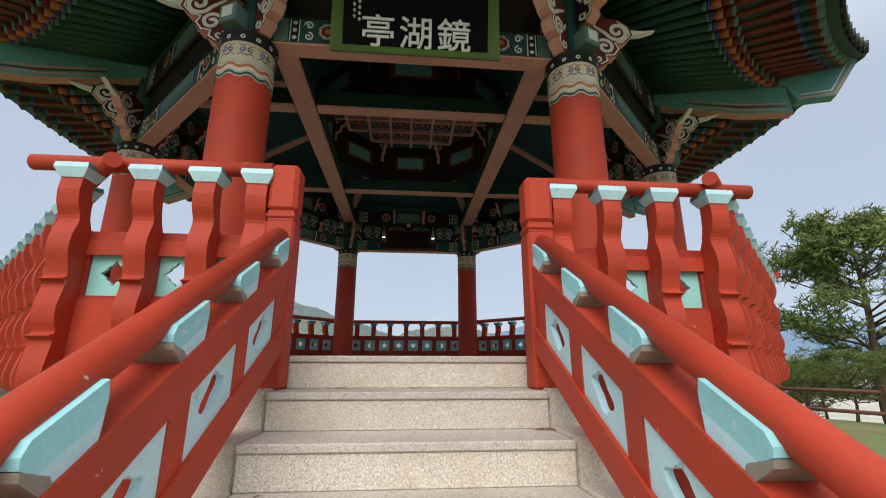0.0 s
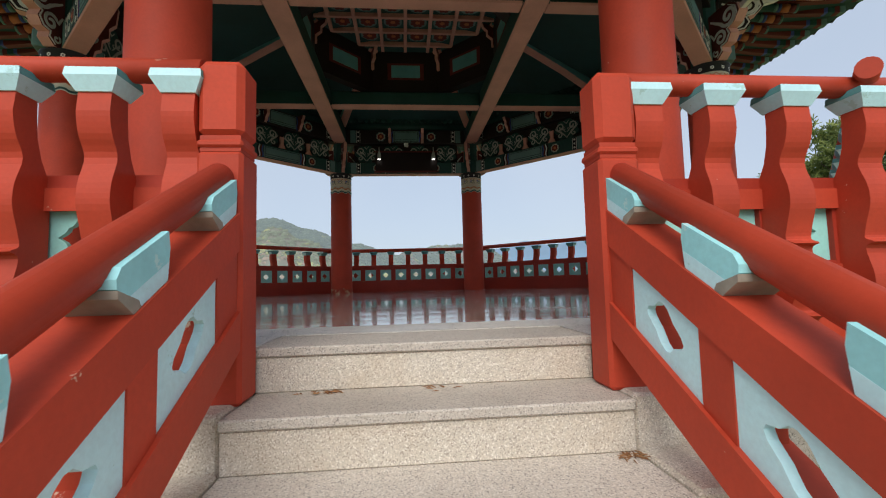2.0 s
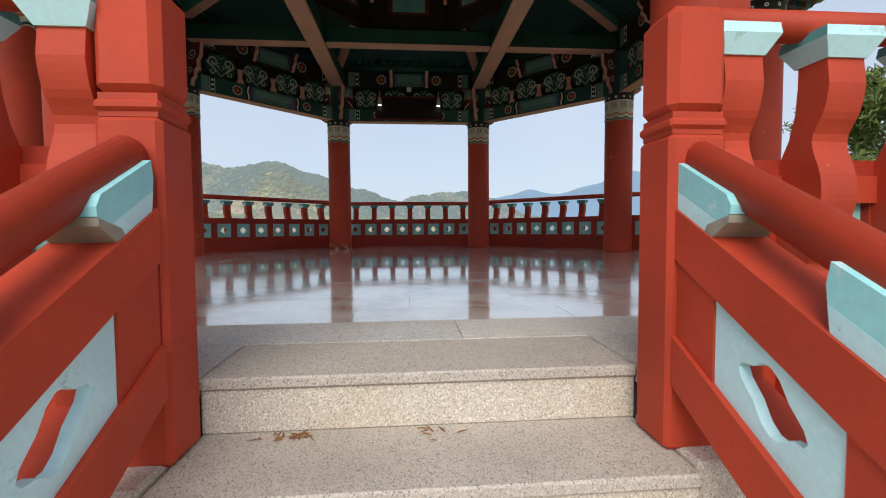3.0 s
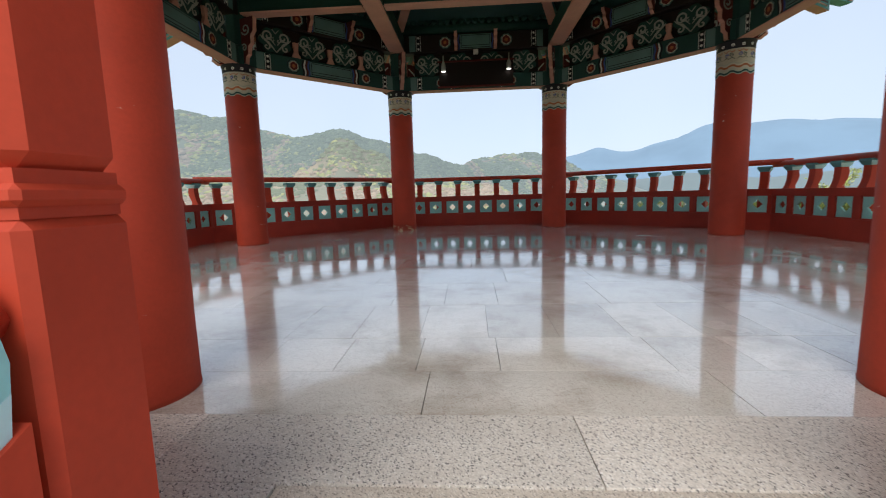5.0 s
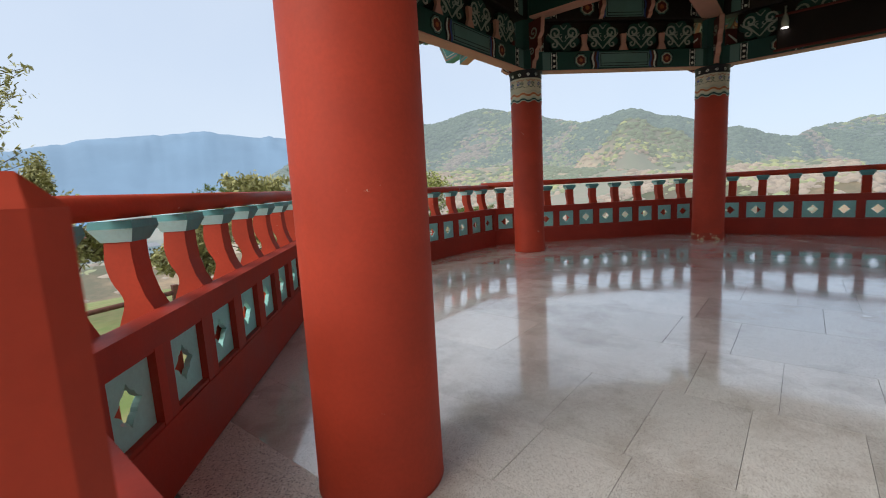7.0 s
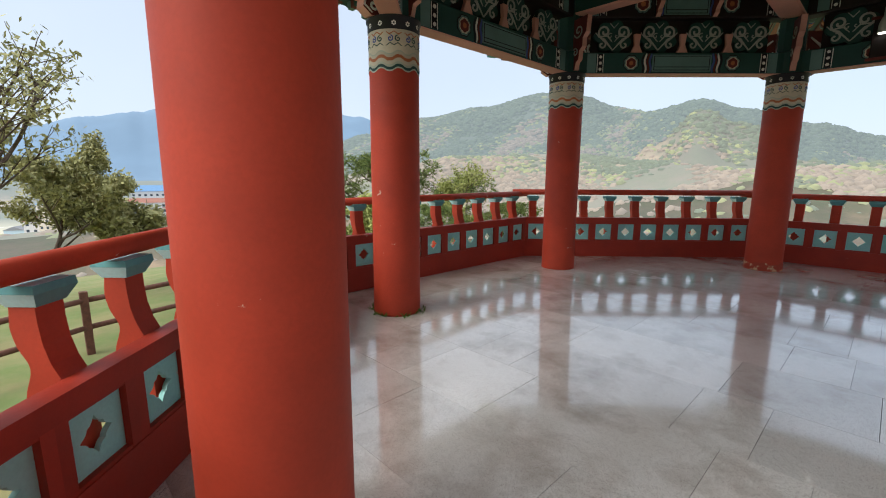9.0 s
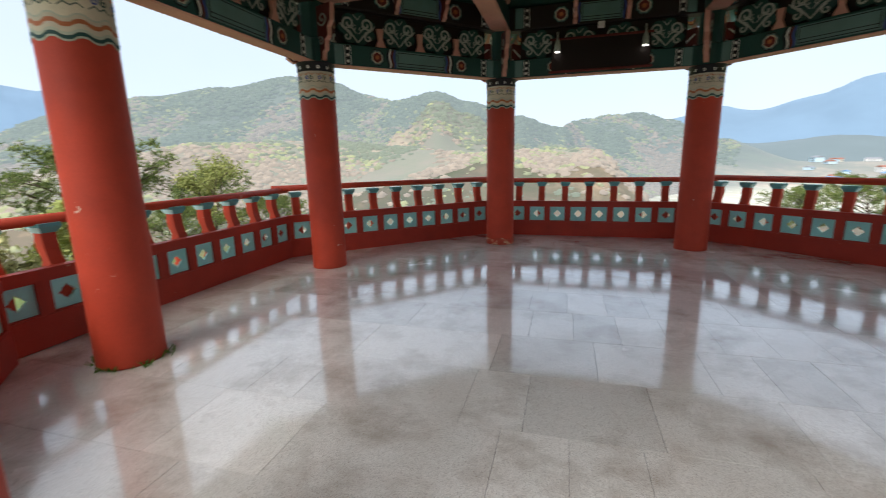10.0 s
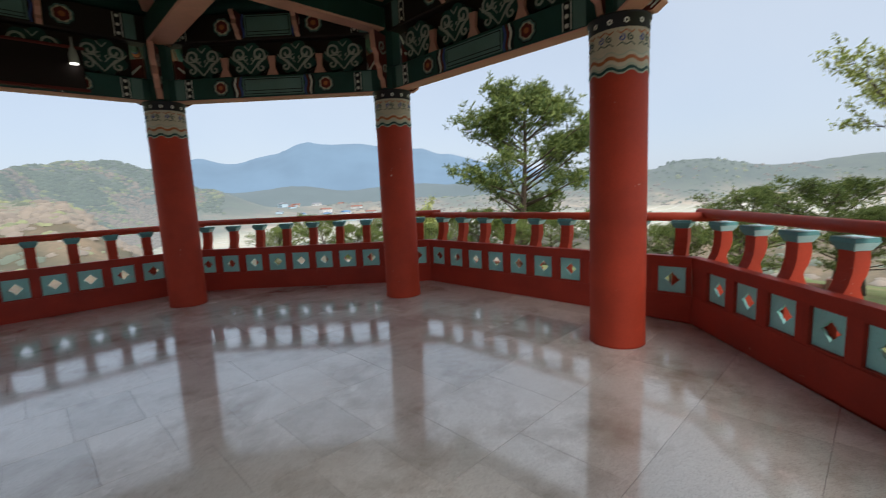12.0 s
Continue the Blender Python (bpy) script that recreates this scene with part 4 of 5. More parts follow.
# hip rafters over the columns
hip = [(1.55, 4.55), (3.2, 4.10), (4.46, 3.66), (5.2, 3.44), (5.80, 3.35), (5.77, 3.76), (5.2, 3.90), (4.4, 4.04), (3.2, 4.36), (1.55, 4.85)]
hip2 = [(5.0, 3.93), (5.78, 3.78), (5.88, 3.53), (6.33, 3.52), (6.66, 4.00), (6.58, 4.14), (5.8, 4.02), (5.0, 4.08)]
g1, g2 = Geo().prism([(p, z) for p, z in hip], -0.085, 0.085, "x", 0, 1), Geo().prism(hip2, -0.08, 0.08, "x", 0, 0)
m1, m2 = mesh_of("hip_rafter", g1, [M_TEAL, M_PINK]), mesh_of("hip_tip", g2, [M_TEAL])
gl = Geo()
for s in (-1, 1):
    pl = lambda a, c, h, s=s: (s * (0.085 + h), a, c)
    for off, slot in ((0.04, 0), (0.09, 1), (0.13, 0)):
        gl.ribbon([(4.5, 3.66 + off), (5.2, 3.455 + off), (5.74, 3.37 + off)], 0.022, pl, slot)
m3 = mesh_of("painted_line", gl, [M_PINK, M_MAROON])
gl = Geo()
for s in (-1, 1):
    pl = lambda a, c, h, s=s: (s * (0.08 + h), a, c)
    gl.ribbon([(5.90, 3.555), (6.32, 3.555), (6.59, 3.96)], 0.03, pl, 0)
    gl.ribbon([(5.92, 3.61), (6.29, 3.61), (6.53, 3.98)], 0.02, pl, 1)
m4 = mesh_of("painted_line", gl, [M_PINK, M_WHITE])
ridge = Geo().tube([(0, 6.70 * u, 6.62 - (6.62 - 4.34) * (u ** 0.82) + 0.06 * (u > 0.9)) for u in [0.02 + 0.98 * i / 10 for i in range(11)]], 0.13, 8, 0)
m5 = mesh_of("hip_ridge", ridge, M_ROOFTILE)
for k in range(8):
    f = pose(0, 0, 0, 0, 0, 22.5 + 45 * k - 90)
    h = part("hip_rafter", m1, None, roof, "teal hip rafter with salmon edge", f)
    part("painted_line", m3, None, h)
    h = part("hip_tip", m2, None, roof, "teal upturned eave tip", f)
    part("painted_line", m4, None, h)
    part("hip_ridge", m5, None, roof, "", f)

# coffered ceiling in the middle
coffer = tagged(part("ceiling_coffer", Geo().prism(octagon(1.50), Z_CEIL, Z_CEIL + 0.06, "z"), M_GREEN), "coffered ceiling with salmon bars and red flowers", "ceiling", kind="structure")
g = Geo()
for i in range(-3, 4):
    x = i * 0.42
    span = min(1.48, 1.50 * math.sqrt(2) - abs(x))
    g.box(x - 0.028, x + 0.028, -span, span, Z_CEIL - 0.07, Z_CEIL - 0.001, 0)
    g.box(-span, span, x - 0.028, x + 0.028, Z_CEIL - 0.073, Z_CEIL - 0.003, 0)
for i in range(-4, 4):
    for j in range(-4, 4):
        x, y = (i + 0.5) * 0.42, (j + 0.5) * 0.42
        if max(abs(x), abs(y)) < 1.4 and abs(x) + abs(y) < 2.0:
            g.prism(lobes(x, y, 0.16, 4, 0.05, 16), Z_CEIL - 0.006, Z_CEIL, "z", 3)
            g.prism(lobes(x, y, 0.13, 8, 0.2, 24), Z_CEIL - 0.010, Z_CEIL, "z", 1)
            g.prism(lobes(x, y, 0.045, 5, 0.2, 15), Z_CEIL - 0.014, Z_CEIL, "z", 2)
bars = mesh_of("coffer_grid", g, [M_PINK, M_MAROON, M_ORANGE, M_PANEL])
part("coffer_grid", bars, None, coffer)
ring_ = Geo()
for k in range(8):
    ring_.add([side(k) @ v for v in Geo().box(-1.52 * T225 * 1.06, 1.52 * T225 * 1.06, 1.50, 1.66, 3.785, 4.66, 0).v], [(0, 2, 3, 1), (4, 5, 7, 6), (0, 1, 5, 4), (2, 6, 7, 3), (0, 4, 6, 2), (1, 3, 7, 5)])
part("coffer_frame", ring_, M_DARK, coffer)
for k in range(8):
    for a0, a1 in ((1.494, 1.4995), (1.6605, 1.666)):
        panel = part("drum_panel", Geo().box(-0.34, 0.34, a0, a1, 4.02, 4.34, 0), M_MAROON, coffer, "painted panel with a teal field", side(k))
        part("field", Geo().box(-0.27, 0.27, a0 - 0.003, a1 + 0.003, 4.06, 4.30, 0), M_TEAL, panel)
for k in range(8):
    f = pose(0, 0, 0, 0, 0, 22.5 + 45 * k) @ pose(0, 1.62, 4.3)
    part("coffer_bracket", Geo().prism([(0.14, 0.26), (-0.22, 0.26), (-0.20, 0.20), (-0.12, 0.16), (-0.12, 0.08), (-0.02, 0.04), (-0.02, -0.08), (0.14, -0.24)], -0.03, 0.03, "x", 0, 1), [M_MAROON, M_PINK], coffer, "", f)

# ---- balustrade round the floor ----
PROFILE_OUT = [(4.806, 0.935), (4.815, 0.86), (4.80, 0.78), (4.765, 0.70), (4.795, 0.60), (4.80, 0.52), (4.775, 0.43), (4.765, 0.375), (4.80, 0.355), (4.765, 0.33), (4.79, 0.22), (4.785, 0.14), (4.76, 0.075), (4.795, 0.055), (4.765, 0.03), (4.78, -0.06), (4.79, -0.14), (4.77, -0.22), (4.72, -0.26), (4.64, -0.26)]
PROFILE_IN = [(4.635, 0.60), (4.655, 0.655), (4.685, 0.715), (4.705, 0.79), (4.712, 0.87), (4.712, 0.935)]
BALUSTER = PROFILE_OUT + PROFILE_IN
Z_RAIL, R_RAIL = 1.045, 0.046


def baluster_mesh():
    g = Geo()
    out, n = [], len(BALUSTER)
    for i in range(n):                 # rounded bulges between the ridges
        p = [BALUSTER[(i + k) % n] for k in (-1, 0, 1, 2)]
        out.append((p[1][0] - 4.58, p[1][1]))
        if 0 < i < len(PROFILE_OUT) - 2:
            for q in (0.25, 0.5, 0.75):
                w = (-0.5 * q + q * q - 0.5 * q ** 3, 1 - 2.5 * q * q + 1.5 * q ** 3, 0.5 * q + 2 * q * q - 1.5 * q ** 3, -0.5 * q * q + 0.5 * q ** 3)
                out.append((sum(a * c[0] for a, c in zip(w, p)) - 4.58, sum(a * c[1] for a, c in zip(w, p))))
    g.prism(out, -0.058, 0.058, "x")
    return mesh_of("baluster", g, M_RED)


def cap_mesh():
    g = Geo()
    y0, y1 = 4.69 - 4.58, 4.825 - 4.58
    # flared block, wider at the top, hollowed under the rail
    vs = [(-0.062, y0 + 0.012, 0.932), (0.062, y0 + 0.012, 0.932), (0.062, y1 - 0.012, 0.932), (-0.062, y1 - 0.012, 0.932),
          (-0.092, y0 - 0.015, 0.985), (0.092, y0 - 0.015, 0.985), (0.092, y1 + 0.012, 0.985), (-0.092, y1 + 0.012, 0.985),
          (-0.088, y0 - 0.012, 1.015), (0.088, y0 - 0.012, 1.015), (0.088, y1 + 0.008, 1.015), (-0.088, y1 + 0.008, 1.015)]
    g.add(vs, [(3, 2, 1, 0), (8, 9, 10, 11)] + [(r * 4 + i, r * 4 + (i + 1) % 4, r * 4 + 4 + (i + 1) % 4, r * 4 + 4 + i) for r in (0, 1) for i in range(4)])
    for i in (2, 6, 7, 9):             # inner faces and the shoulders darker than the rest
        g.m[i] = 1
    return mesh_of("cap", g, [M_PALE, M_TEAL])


def pierced(w, h, hole, y0, y1):
    """A panel w by h with a hole of the given outline through it."""
    n = len(hole)
    outer = []
    for x, z in hole:
        s = min(w / 2 / max(1e-6, abs(x)), h / 2 / max(1e-6, abs(z)))
        outer.append((x * s, z * s))
    for sx in (-1, 1):
        for sz in (-1, 1):
            c = (sx * w / 2, sz * h / 2)
            outer[min(range(n), key=lambda i: (outer[i][0] - c[0]) ** 2 + (outer[i][1] - c[1]) ** 2)] = c
    vs = [(x, y, z) for y in (y0, y1) for x, z in outer] + [(x, y, z) for y in (y0, y1) for x, z in hole]
    fs = []
    for i in range(n):
        j = (i + 1) % n
        fs += [(i, j, 2 * n + j, 2 * n + i), (n + j, n + i, 3 * n + i, 3 * n + j), (2 * n + i, 2 * n + j, 3 * n + j, 3 * n + i), (j, i, n + i, n + j)]
    return vs, fs


PW, PH = 0.268, 0.264
_h = []
for i in range(24):
    a = math.tau * i / 24
    k = 1.0 / (abs(math.cos(a)) + abs(math.sin(a)))
    _h.append((0.072 * k * (1 + 0.08 * math.cos(8 * a)) * math.cos(a), 0.072 * k * (1 + 0.08 * math.cos(8 * a)) * math.sin(a)))
_v, _f = pierced(PW, PH, _h, -0.012, 0.012)
ME_PANEL = mesh_of("pierced_panel", Geo().add(_v, _f), M_MINT)
ME_BALUSTER, ME_CAP = baluster_mesh(), cap_mesh()


def balustrade(m, x0, x1, n_pan, n_bal, rail_z, end0, end1, mitre0=True, mitre1=True, pan_pitch=0.0):
    """One side: plinth, pierced panels between stiles, ledge, bowed balusters with caps, round top rail."""
    ob = thing("balustrade", m, "red balustrade with pierced mint panels and bowed balusters", "balustrade", "balustrades round the pavilion")

    def span(a, lo, hi):
        return (lo if not mitre0 else -a * T225), (hi if not mitre1 else a * T225)

    def course(name, a0, a1, z0, z1, mat, proud=0.0):
        l0, r0 = span(a0, x0, x1)
        l1, r1 = span(a1, x0, x1)
        g = Geo().prism([(l0, a0 - 4.58), (r0, a0 - 4.58), (r1, a1 - 4.58), (l1, a1 - 4.58)], z0, z1, "z")
        part(name, g, mat, ob)
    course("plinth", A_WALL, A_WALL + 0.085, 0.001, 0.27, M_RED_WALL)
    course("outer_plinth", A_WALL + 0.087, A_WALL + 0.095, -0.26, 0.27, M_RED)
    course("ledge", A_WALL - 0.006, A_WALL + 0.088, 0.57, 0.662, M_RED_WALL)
    course("outer_ledge", A_WALL + 0.0885, A_WALL + 0.10, 0.52, 0.61, M_RED)
    lo, hi = span(A_WALL, x0, x1)
    pitch = pan_pitch or (hi - lo) / n_pan
    if pan_pitch:
        for xa, xb in ((lo, (lo + hi - n_pan * pitch) / 2), ((lo + hi + n_pan * pitch) / 2, hi)):
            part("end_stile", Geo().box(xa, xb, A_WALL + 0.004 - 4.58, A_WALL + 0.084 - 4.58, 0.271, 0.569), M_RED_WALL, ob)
    for i in range(n_pan):
        x = (lo + hi) / 2 + pitch * (i - (n_pan - 1) / 2)
        part("pierced_panel", ME_PANEL, None, ob, "mint panel with a diamond hole", pose(x, A_WALL + 0.045 - 4.58, 0.42))
        for q in (-1, 1):
            xa, xb = sorted((x + q * (PW / 2 + 0.001), x + q * pitch / 2))
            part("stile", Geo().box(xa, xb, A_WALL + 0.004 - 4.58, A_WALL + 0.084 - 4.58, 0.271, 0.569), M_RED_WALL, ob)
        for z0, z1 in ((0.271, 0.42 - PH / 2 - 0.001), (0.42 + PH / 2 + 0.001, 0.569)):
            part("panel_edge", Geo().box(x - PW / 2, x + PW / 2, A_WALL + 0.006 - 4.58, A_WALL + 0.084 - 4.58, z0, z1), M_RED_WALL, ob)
    lo, hi = span(4.74, x0, x1)
    pitch = (hi - lo) / n_bal
    places = [lo + pitch * (i + 0.5) for i in range(int(n_bal))]
    if not mitre0:
        places = [0.915, 1.205, 1.530, 1.925]
    if not mitre1:
        places = [-1.925, -1.560, -1.222, -0.905]
    for x in places:
        b = part("baluster", ME_BALUSTER, None, ob, "", pose(x, 0, 0))
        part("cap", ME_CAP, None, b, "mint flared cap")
    lo, hi = span(4.742, x0, x1)
    part("top_rail", Geo().tube([(lo - end0, 4.742 - 4.58, rail_z), (hi + end1, 4.742 - 4.58, rail_z)], R_RAIL, 16), M_RED, ob)
    return ob


even = balustrade(side(0, 4.58), -1, 1, 10, 9, Z_RAIL, 0.16, 0.16)
odd = balustrade(side(1, 4.58), -1, 1, 10, 9, Z_RAIL + 0.035, 0.13, 0.13)
for k in (2, 4):
    copy_thing(even, side(k, 4.58))
copy_thing(odd, side(3, 4.58))
tip = math.degrees(math.asin(DROP / 3.85))
balustrade(side(5, 4.47, -DROP / 2) @ pose(0, 0, 0, 0, -tip, 0) @ Matrix.Diagonal((0.978, 1, 1, 1)), -1, 1, 10, 9, Z_RAIL + 0.022, 0.30, 0.30)
balustrade(side(7, 4.585, -DROP / 4) @ pose(0, 0, 0, 0, tip / 2, 0) @ Matrix.Diagonal((1.004, 1, 1, 1)), -1, 1, 9, 9, Z_RAIL + 0.035, 0.13, 0.13, pan_pitch=0.38)
balustrade(side(6, 4.58, 0.004), 0.852, 1.9, 3, 3.6, Z_RAIL, 0.0, 0.24, False, True)
balustrade(side(6, 4.58, -0.022), -1.9, -0.828, 3, 3.6, Z_RAIL, 0.24, 0.0, True, False)


# ---- newel posts and stair rails ----
def newel(x, y, z0, z1, label):
    ob = thing("newel_post", pose(x, y, z0), label, "post", "newel posts of the stairs")
    h = z1 - z0
    w, d = 0.083, 0.085
    part("shaft", Geo().box(-w, w, -d, d, 0, h - 0.350, 0, 0.014), M_RED, ob)
    part("groove", Geo().box(-w + 0.010, w - 0.010, -d + 0.010, d - 0.010, h - 0.351, h - 0.29, 0), M_RED, ob)
    part("moulding", Geo().box(-w, w, -d, d, h - 0.336, h - 0.308, 0, 0.008), M_RED, ob)
    part("head", Geo().box(-w, w, -d, d, h - 0.294, h, 0, 0.024), M_RED, ob)


SLOPE = RISE / RUN
N_BAY, BAY = 7, 0.440
Y_RAIL0 = -4.835
X_RAIL = 0.757


def stair_rail(s):
    x = s * X_RAIL
    ob = thing("stair_balustrade", pose(x, Y_RAIL0, 0), "red sloping stair rail with mint pierced panels and blocks", "stair rail", "rails beside the stairs")
    length = N_BAY * BAY

    def down(y, z):
        return z + SLOPE * y

    def slant(z0, z1, w, y0=0.0, y1=-length, cut=0.0):
        return Geo().prism([(y0, down(y0, z0)), (y1, down(y1, z0)), (y1, down(y1, z1)), (y0, down(y0, z1))], -w, w, "x")
    part("hand_rail", Geo().tube([(0, 0.01, down(0.01, 0.610)), (0, -length, down(-length, 0.610))], 0.05, 18), M_RED, ob)
    part("upper_beam", slant(0.343, 0.480, 0.075), M_RED, ob)
    part("lower_beam", slant(-0.01, 0.127, 0.080), M_RED, ob)
    for i in range(N_BAY):
        y0 = -BAY * i - 0.165
        y1 = y0 - BAY + 0.113
        yc, hw = (y0 + y1) / 2, (y0 - y1) / 2
        hole = []
        for j in range(24):
            a = math.tau * j / 24
            rr = 1 + 0.16 * math.cos(4 * a)
            hole.append((0.076 * rr * math.cos(a), 0.062 * rr * math.sin(a)))
        vs, fs = pierced(2 * hw, 0.215, hole, *sorted((-s * 0.062, -s * 0.034)))
        vs = [(v[1], yc + v[0], down(yc + v[0], 0.235 + v[2])) for v in vs]
        part("pierced_panel", Geo().add(vs, fs), M_PALE, ob, "pale blue-green panel with a lobed hole")
        part("stile", Geo().prism([(y1, down(y1, 0.126)), (y1 - 0.113, down(y1 - 0.113, 0.126)), (y1 - 0.113, down(y1 - 0.113, 0.344)), (y1, down(y1, 0.344))], -0.067, 0.067, "x"), M_RED, ob)
        # block under the hand rail: boat shape, sloping ends, bare cement below
        yb = -BAY * i - 0.105
        prof = [(0.094, 0.527), (0.098, 0.56), (0.090, 0.606), (-0.092, 0.606), (-0.108, 0.588), (-0.106, 0.566), (-0.064, 0.527)]
        b = part("rail_block", Geo().prism([(yb + a, down(yb + a, c)) for a, c in prof], -0.068, 0.068, "x"), M_TURQ, ob, "turquoise boat-shaped block with a pale foot")
        prof = [(0.088, 0.481), (0.094, 0.5268), (-0.064, 0.5268), (-0.030, 0.500), (-0.022, 0.481)]
        part("pale_foot", Geo().prism([(yb + a, down(yb + a, c)) for a, c in prof], -0.0685, 0.0685, "x"), M_PALE, b)
        prof = [(-0.0225, 0.4805), (-0.032, 0.502), (-0.106, 0.564), (-0.104, 0.545), (-0.050, 0.4805)]
        part("block_foot", Geo().prism([(yb + a, down(yb + a, c)) for a, c in prof], -0.070, 0.070, "x"), M_BARE, b, "bare grey cement underside")
    part("first_stile", Geo().prism([(0.0, down(0.0, 0.126)), (-0.163, down(-0.163, 0.126)), (-0.163, down(-0.163, 0.344)), (0.0, down(0.0, 0.344))], -0.067, 0.067, "x"), M_RED, ob)


for s in (-1, 1):
    newel(s * X_RAIL - 0.008, -4.748 - 0.018 * s, Z_STEP - RISE + 0.001, 1.049 - 0.018 * s, "square red newel post with a grooved head beside the stairs")
    stair_rail(s)
    zb = SLOPE * -(N_BAY * BAY)
    newel(s * X_RAIL, Y_RAIL0 - N_BAY * BAY - 0.09, -1.60, zb + 0.77, "square red newel post at the foot of the stairs")


# ---- name board over the entrance, plaque on the far side ----
def writing(text, size, depth):
    cu = bpy.data.curves.new("writing", "FONT")
    cu.body, cu.size, cu.extrude, cu.align_x, cu.align_y = text, size, depth, "CENTER", "CENTER"
    cu.offset = 0.002
    tmp = new("writing_source", cu)
    dg = bpy.context.evaluated_depsgraph_get()
    me = bpy.data.meshes.new_from_object(tmp.evaluated_get(dg))
    bpy.data.objects.remove(tmp)
    me.materials.clear()
    me.materials.append(M_WHITE)
    return me


board_m = pose(0, -3.97, 2.545) @ pose(0, 0, 0, 12, 0, 0)
sign = thing("name_board", board_m, "black name board with white brush characters in an olive frame", "sign")
part("board", Geo().box(-0.64, 0.64, 0.0, 0.03, 0.07, 0.60), M_LACQUER, sign)
for nm, pts, sl in (("bottom", [(-0.64, 0.07), (0.64, 0.07), (0.74, -0.01), (-0.74, -0.01)], 0), ("top", [(-0.64, 0.60), (0.64, 0.60), (0.72, 0.68), (-0.72, 0.68)], 0), ("left", [(-0.64, 0.07), (-0.64, 0.60), (-0.72, 0.68), (-0.74, -0.01)], 0), ("right", [(0.64, 0.07), (0.64, 0.60), (0.72, 0.68), (0.74, -0.01)], 0)):
    vs = [(x, -0.005 - (0.05 if abs(x) > 0.66 else 0.0), z) for x, z in pts] + [(x, 0.035 - (0.05 if abs(x) > 0.66 else 0.0), z) for x, z in pts]
    part("frame_bar", Geo().add(vs, [(0, 1, 2, 3), (7, 6, 5, 4), (0, 4, 5, 1), (1, 5, 6, 2), (2, 6, 7, 3), (3, 7, 4, 0)]), M_OLIVE, sign)
for ch, x in (("亭", -0.335), ("湖", 0.0), ("鏡", 0.335)):
    part("character", writing(ch, 0.31, 0.004), None, sign, "white brush character", pose(x, -0.006, 0.185, 90, 0, 0))
g = Geo()
rr = random.Random(3)
for c, x in ((0, -0.50), (1, -0.545)):
    for i in range(4 - c):
        z = 0.47 - 0.055 * i - 0.03 * c
        g.box(x - 0.014, x + 0.014, -0.004, 0.001, z, z + 0.006)
        g.box(x - 0.003, x + 0.003, -0.004, 0.001, z - 0.016, z + 0.018)
        g.box(x - 0.010, x + 0.010, -0.004, 0.001, z - 0.014, z - 0.009)
part("small_writing", g, M_WHITE, sign, "small white signature")

plaque = thing("plaque", pose(0, A_COL - 0.13, 2.77) @ pose(0, 0, 0, -6, 0, 0), "dark brown wooden plaque hung under the far beam", "plaque")
part("board", Geo().box(-0.72, 0.72, -0.03, 0.0, 0.0, 0.52, 0, 0.006), M_DARK, plaque)
for z in (0.0, 0.49):
    part("frame_bar", Geo().box(-0.75, 0.75, -0.045, -0.031, z, z + 0.035, 0, 0.005), M_MAROON, plaque)
lamp = thing("floodlight", pose(0, A_COL - 0.20, 3.40), "small pale floodlight fixed over the plaque", "lamp")
part("housing", Geo().box(-0.05, 0.05, -0.04, 0.04, -0.03, 0.055, 0, 0.01), M_WHITE, lamp)
part("bracket", Geo().box(-0.012, 0.012, 0.041, 0.10, -0.01, 0.02, 0), M_DARK, lamp)

M_LENS = plain("lit_lamp_lens", (0.9, 0.9, 0.85), 0.3)
M_LENS.node_tree.nodes["Principled BSDF"].inputs["Emission Color"].default_value = (1.0, 0.96, 0.9, 1)
M_LENS.node_tree.nodes["Principled BSDF"].inputs["Emission Strength"].default_value = 1.6
for s in (-1, 1):
    spot_lamp = thing("spotlight", pose(s * 0.63, A_COL - 0.19, 3.07), "small lit spotlight hung beside the plaque", "lamp", "spotlights beside the plaque")
    part("housing", Geo().lathe([(0.045, 0.012), (0.045, 0.10), (0.03, 0.16), (0.012, 0.20), (0.012, 0.30)], 16), M_SCROLL, spot_lamp)
    part("lens", Geo().lathe([(0.041, 0.0), (0.041, 0.011)], 16), M_LENS, spot_lamp, "bright white lens")


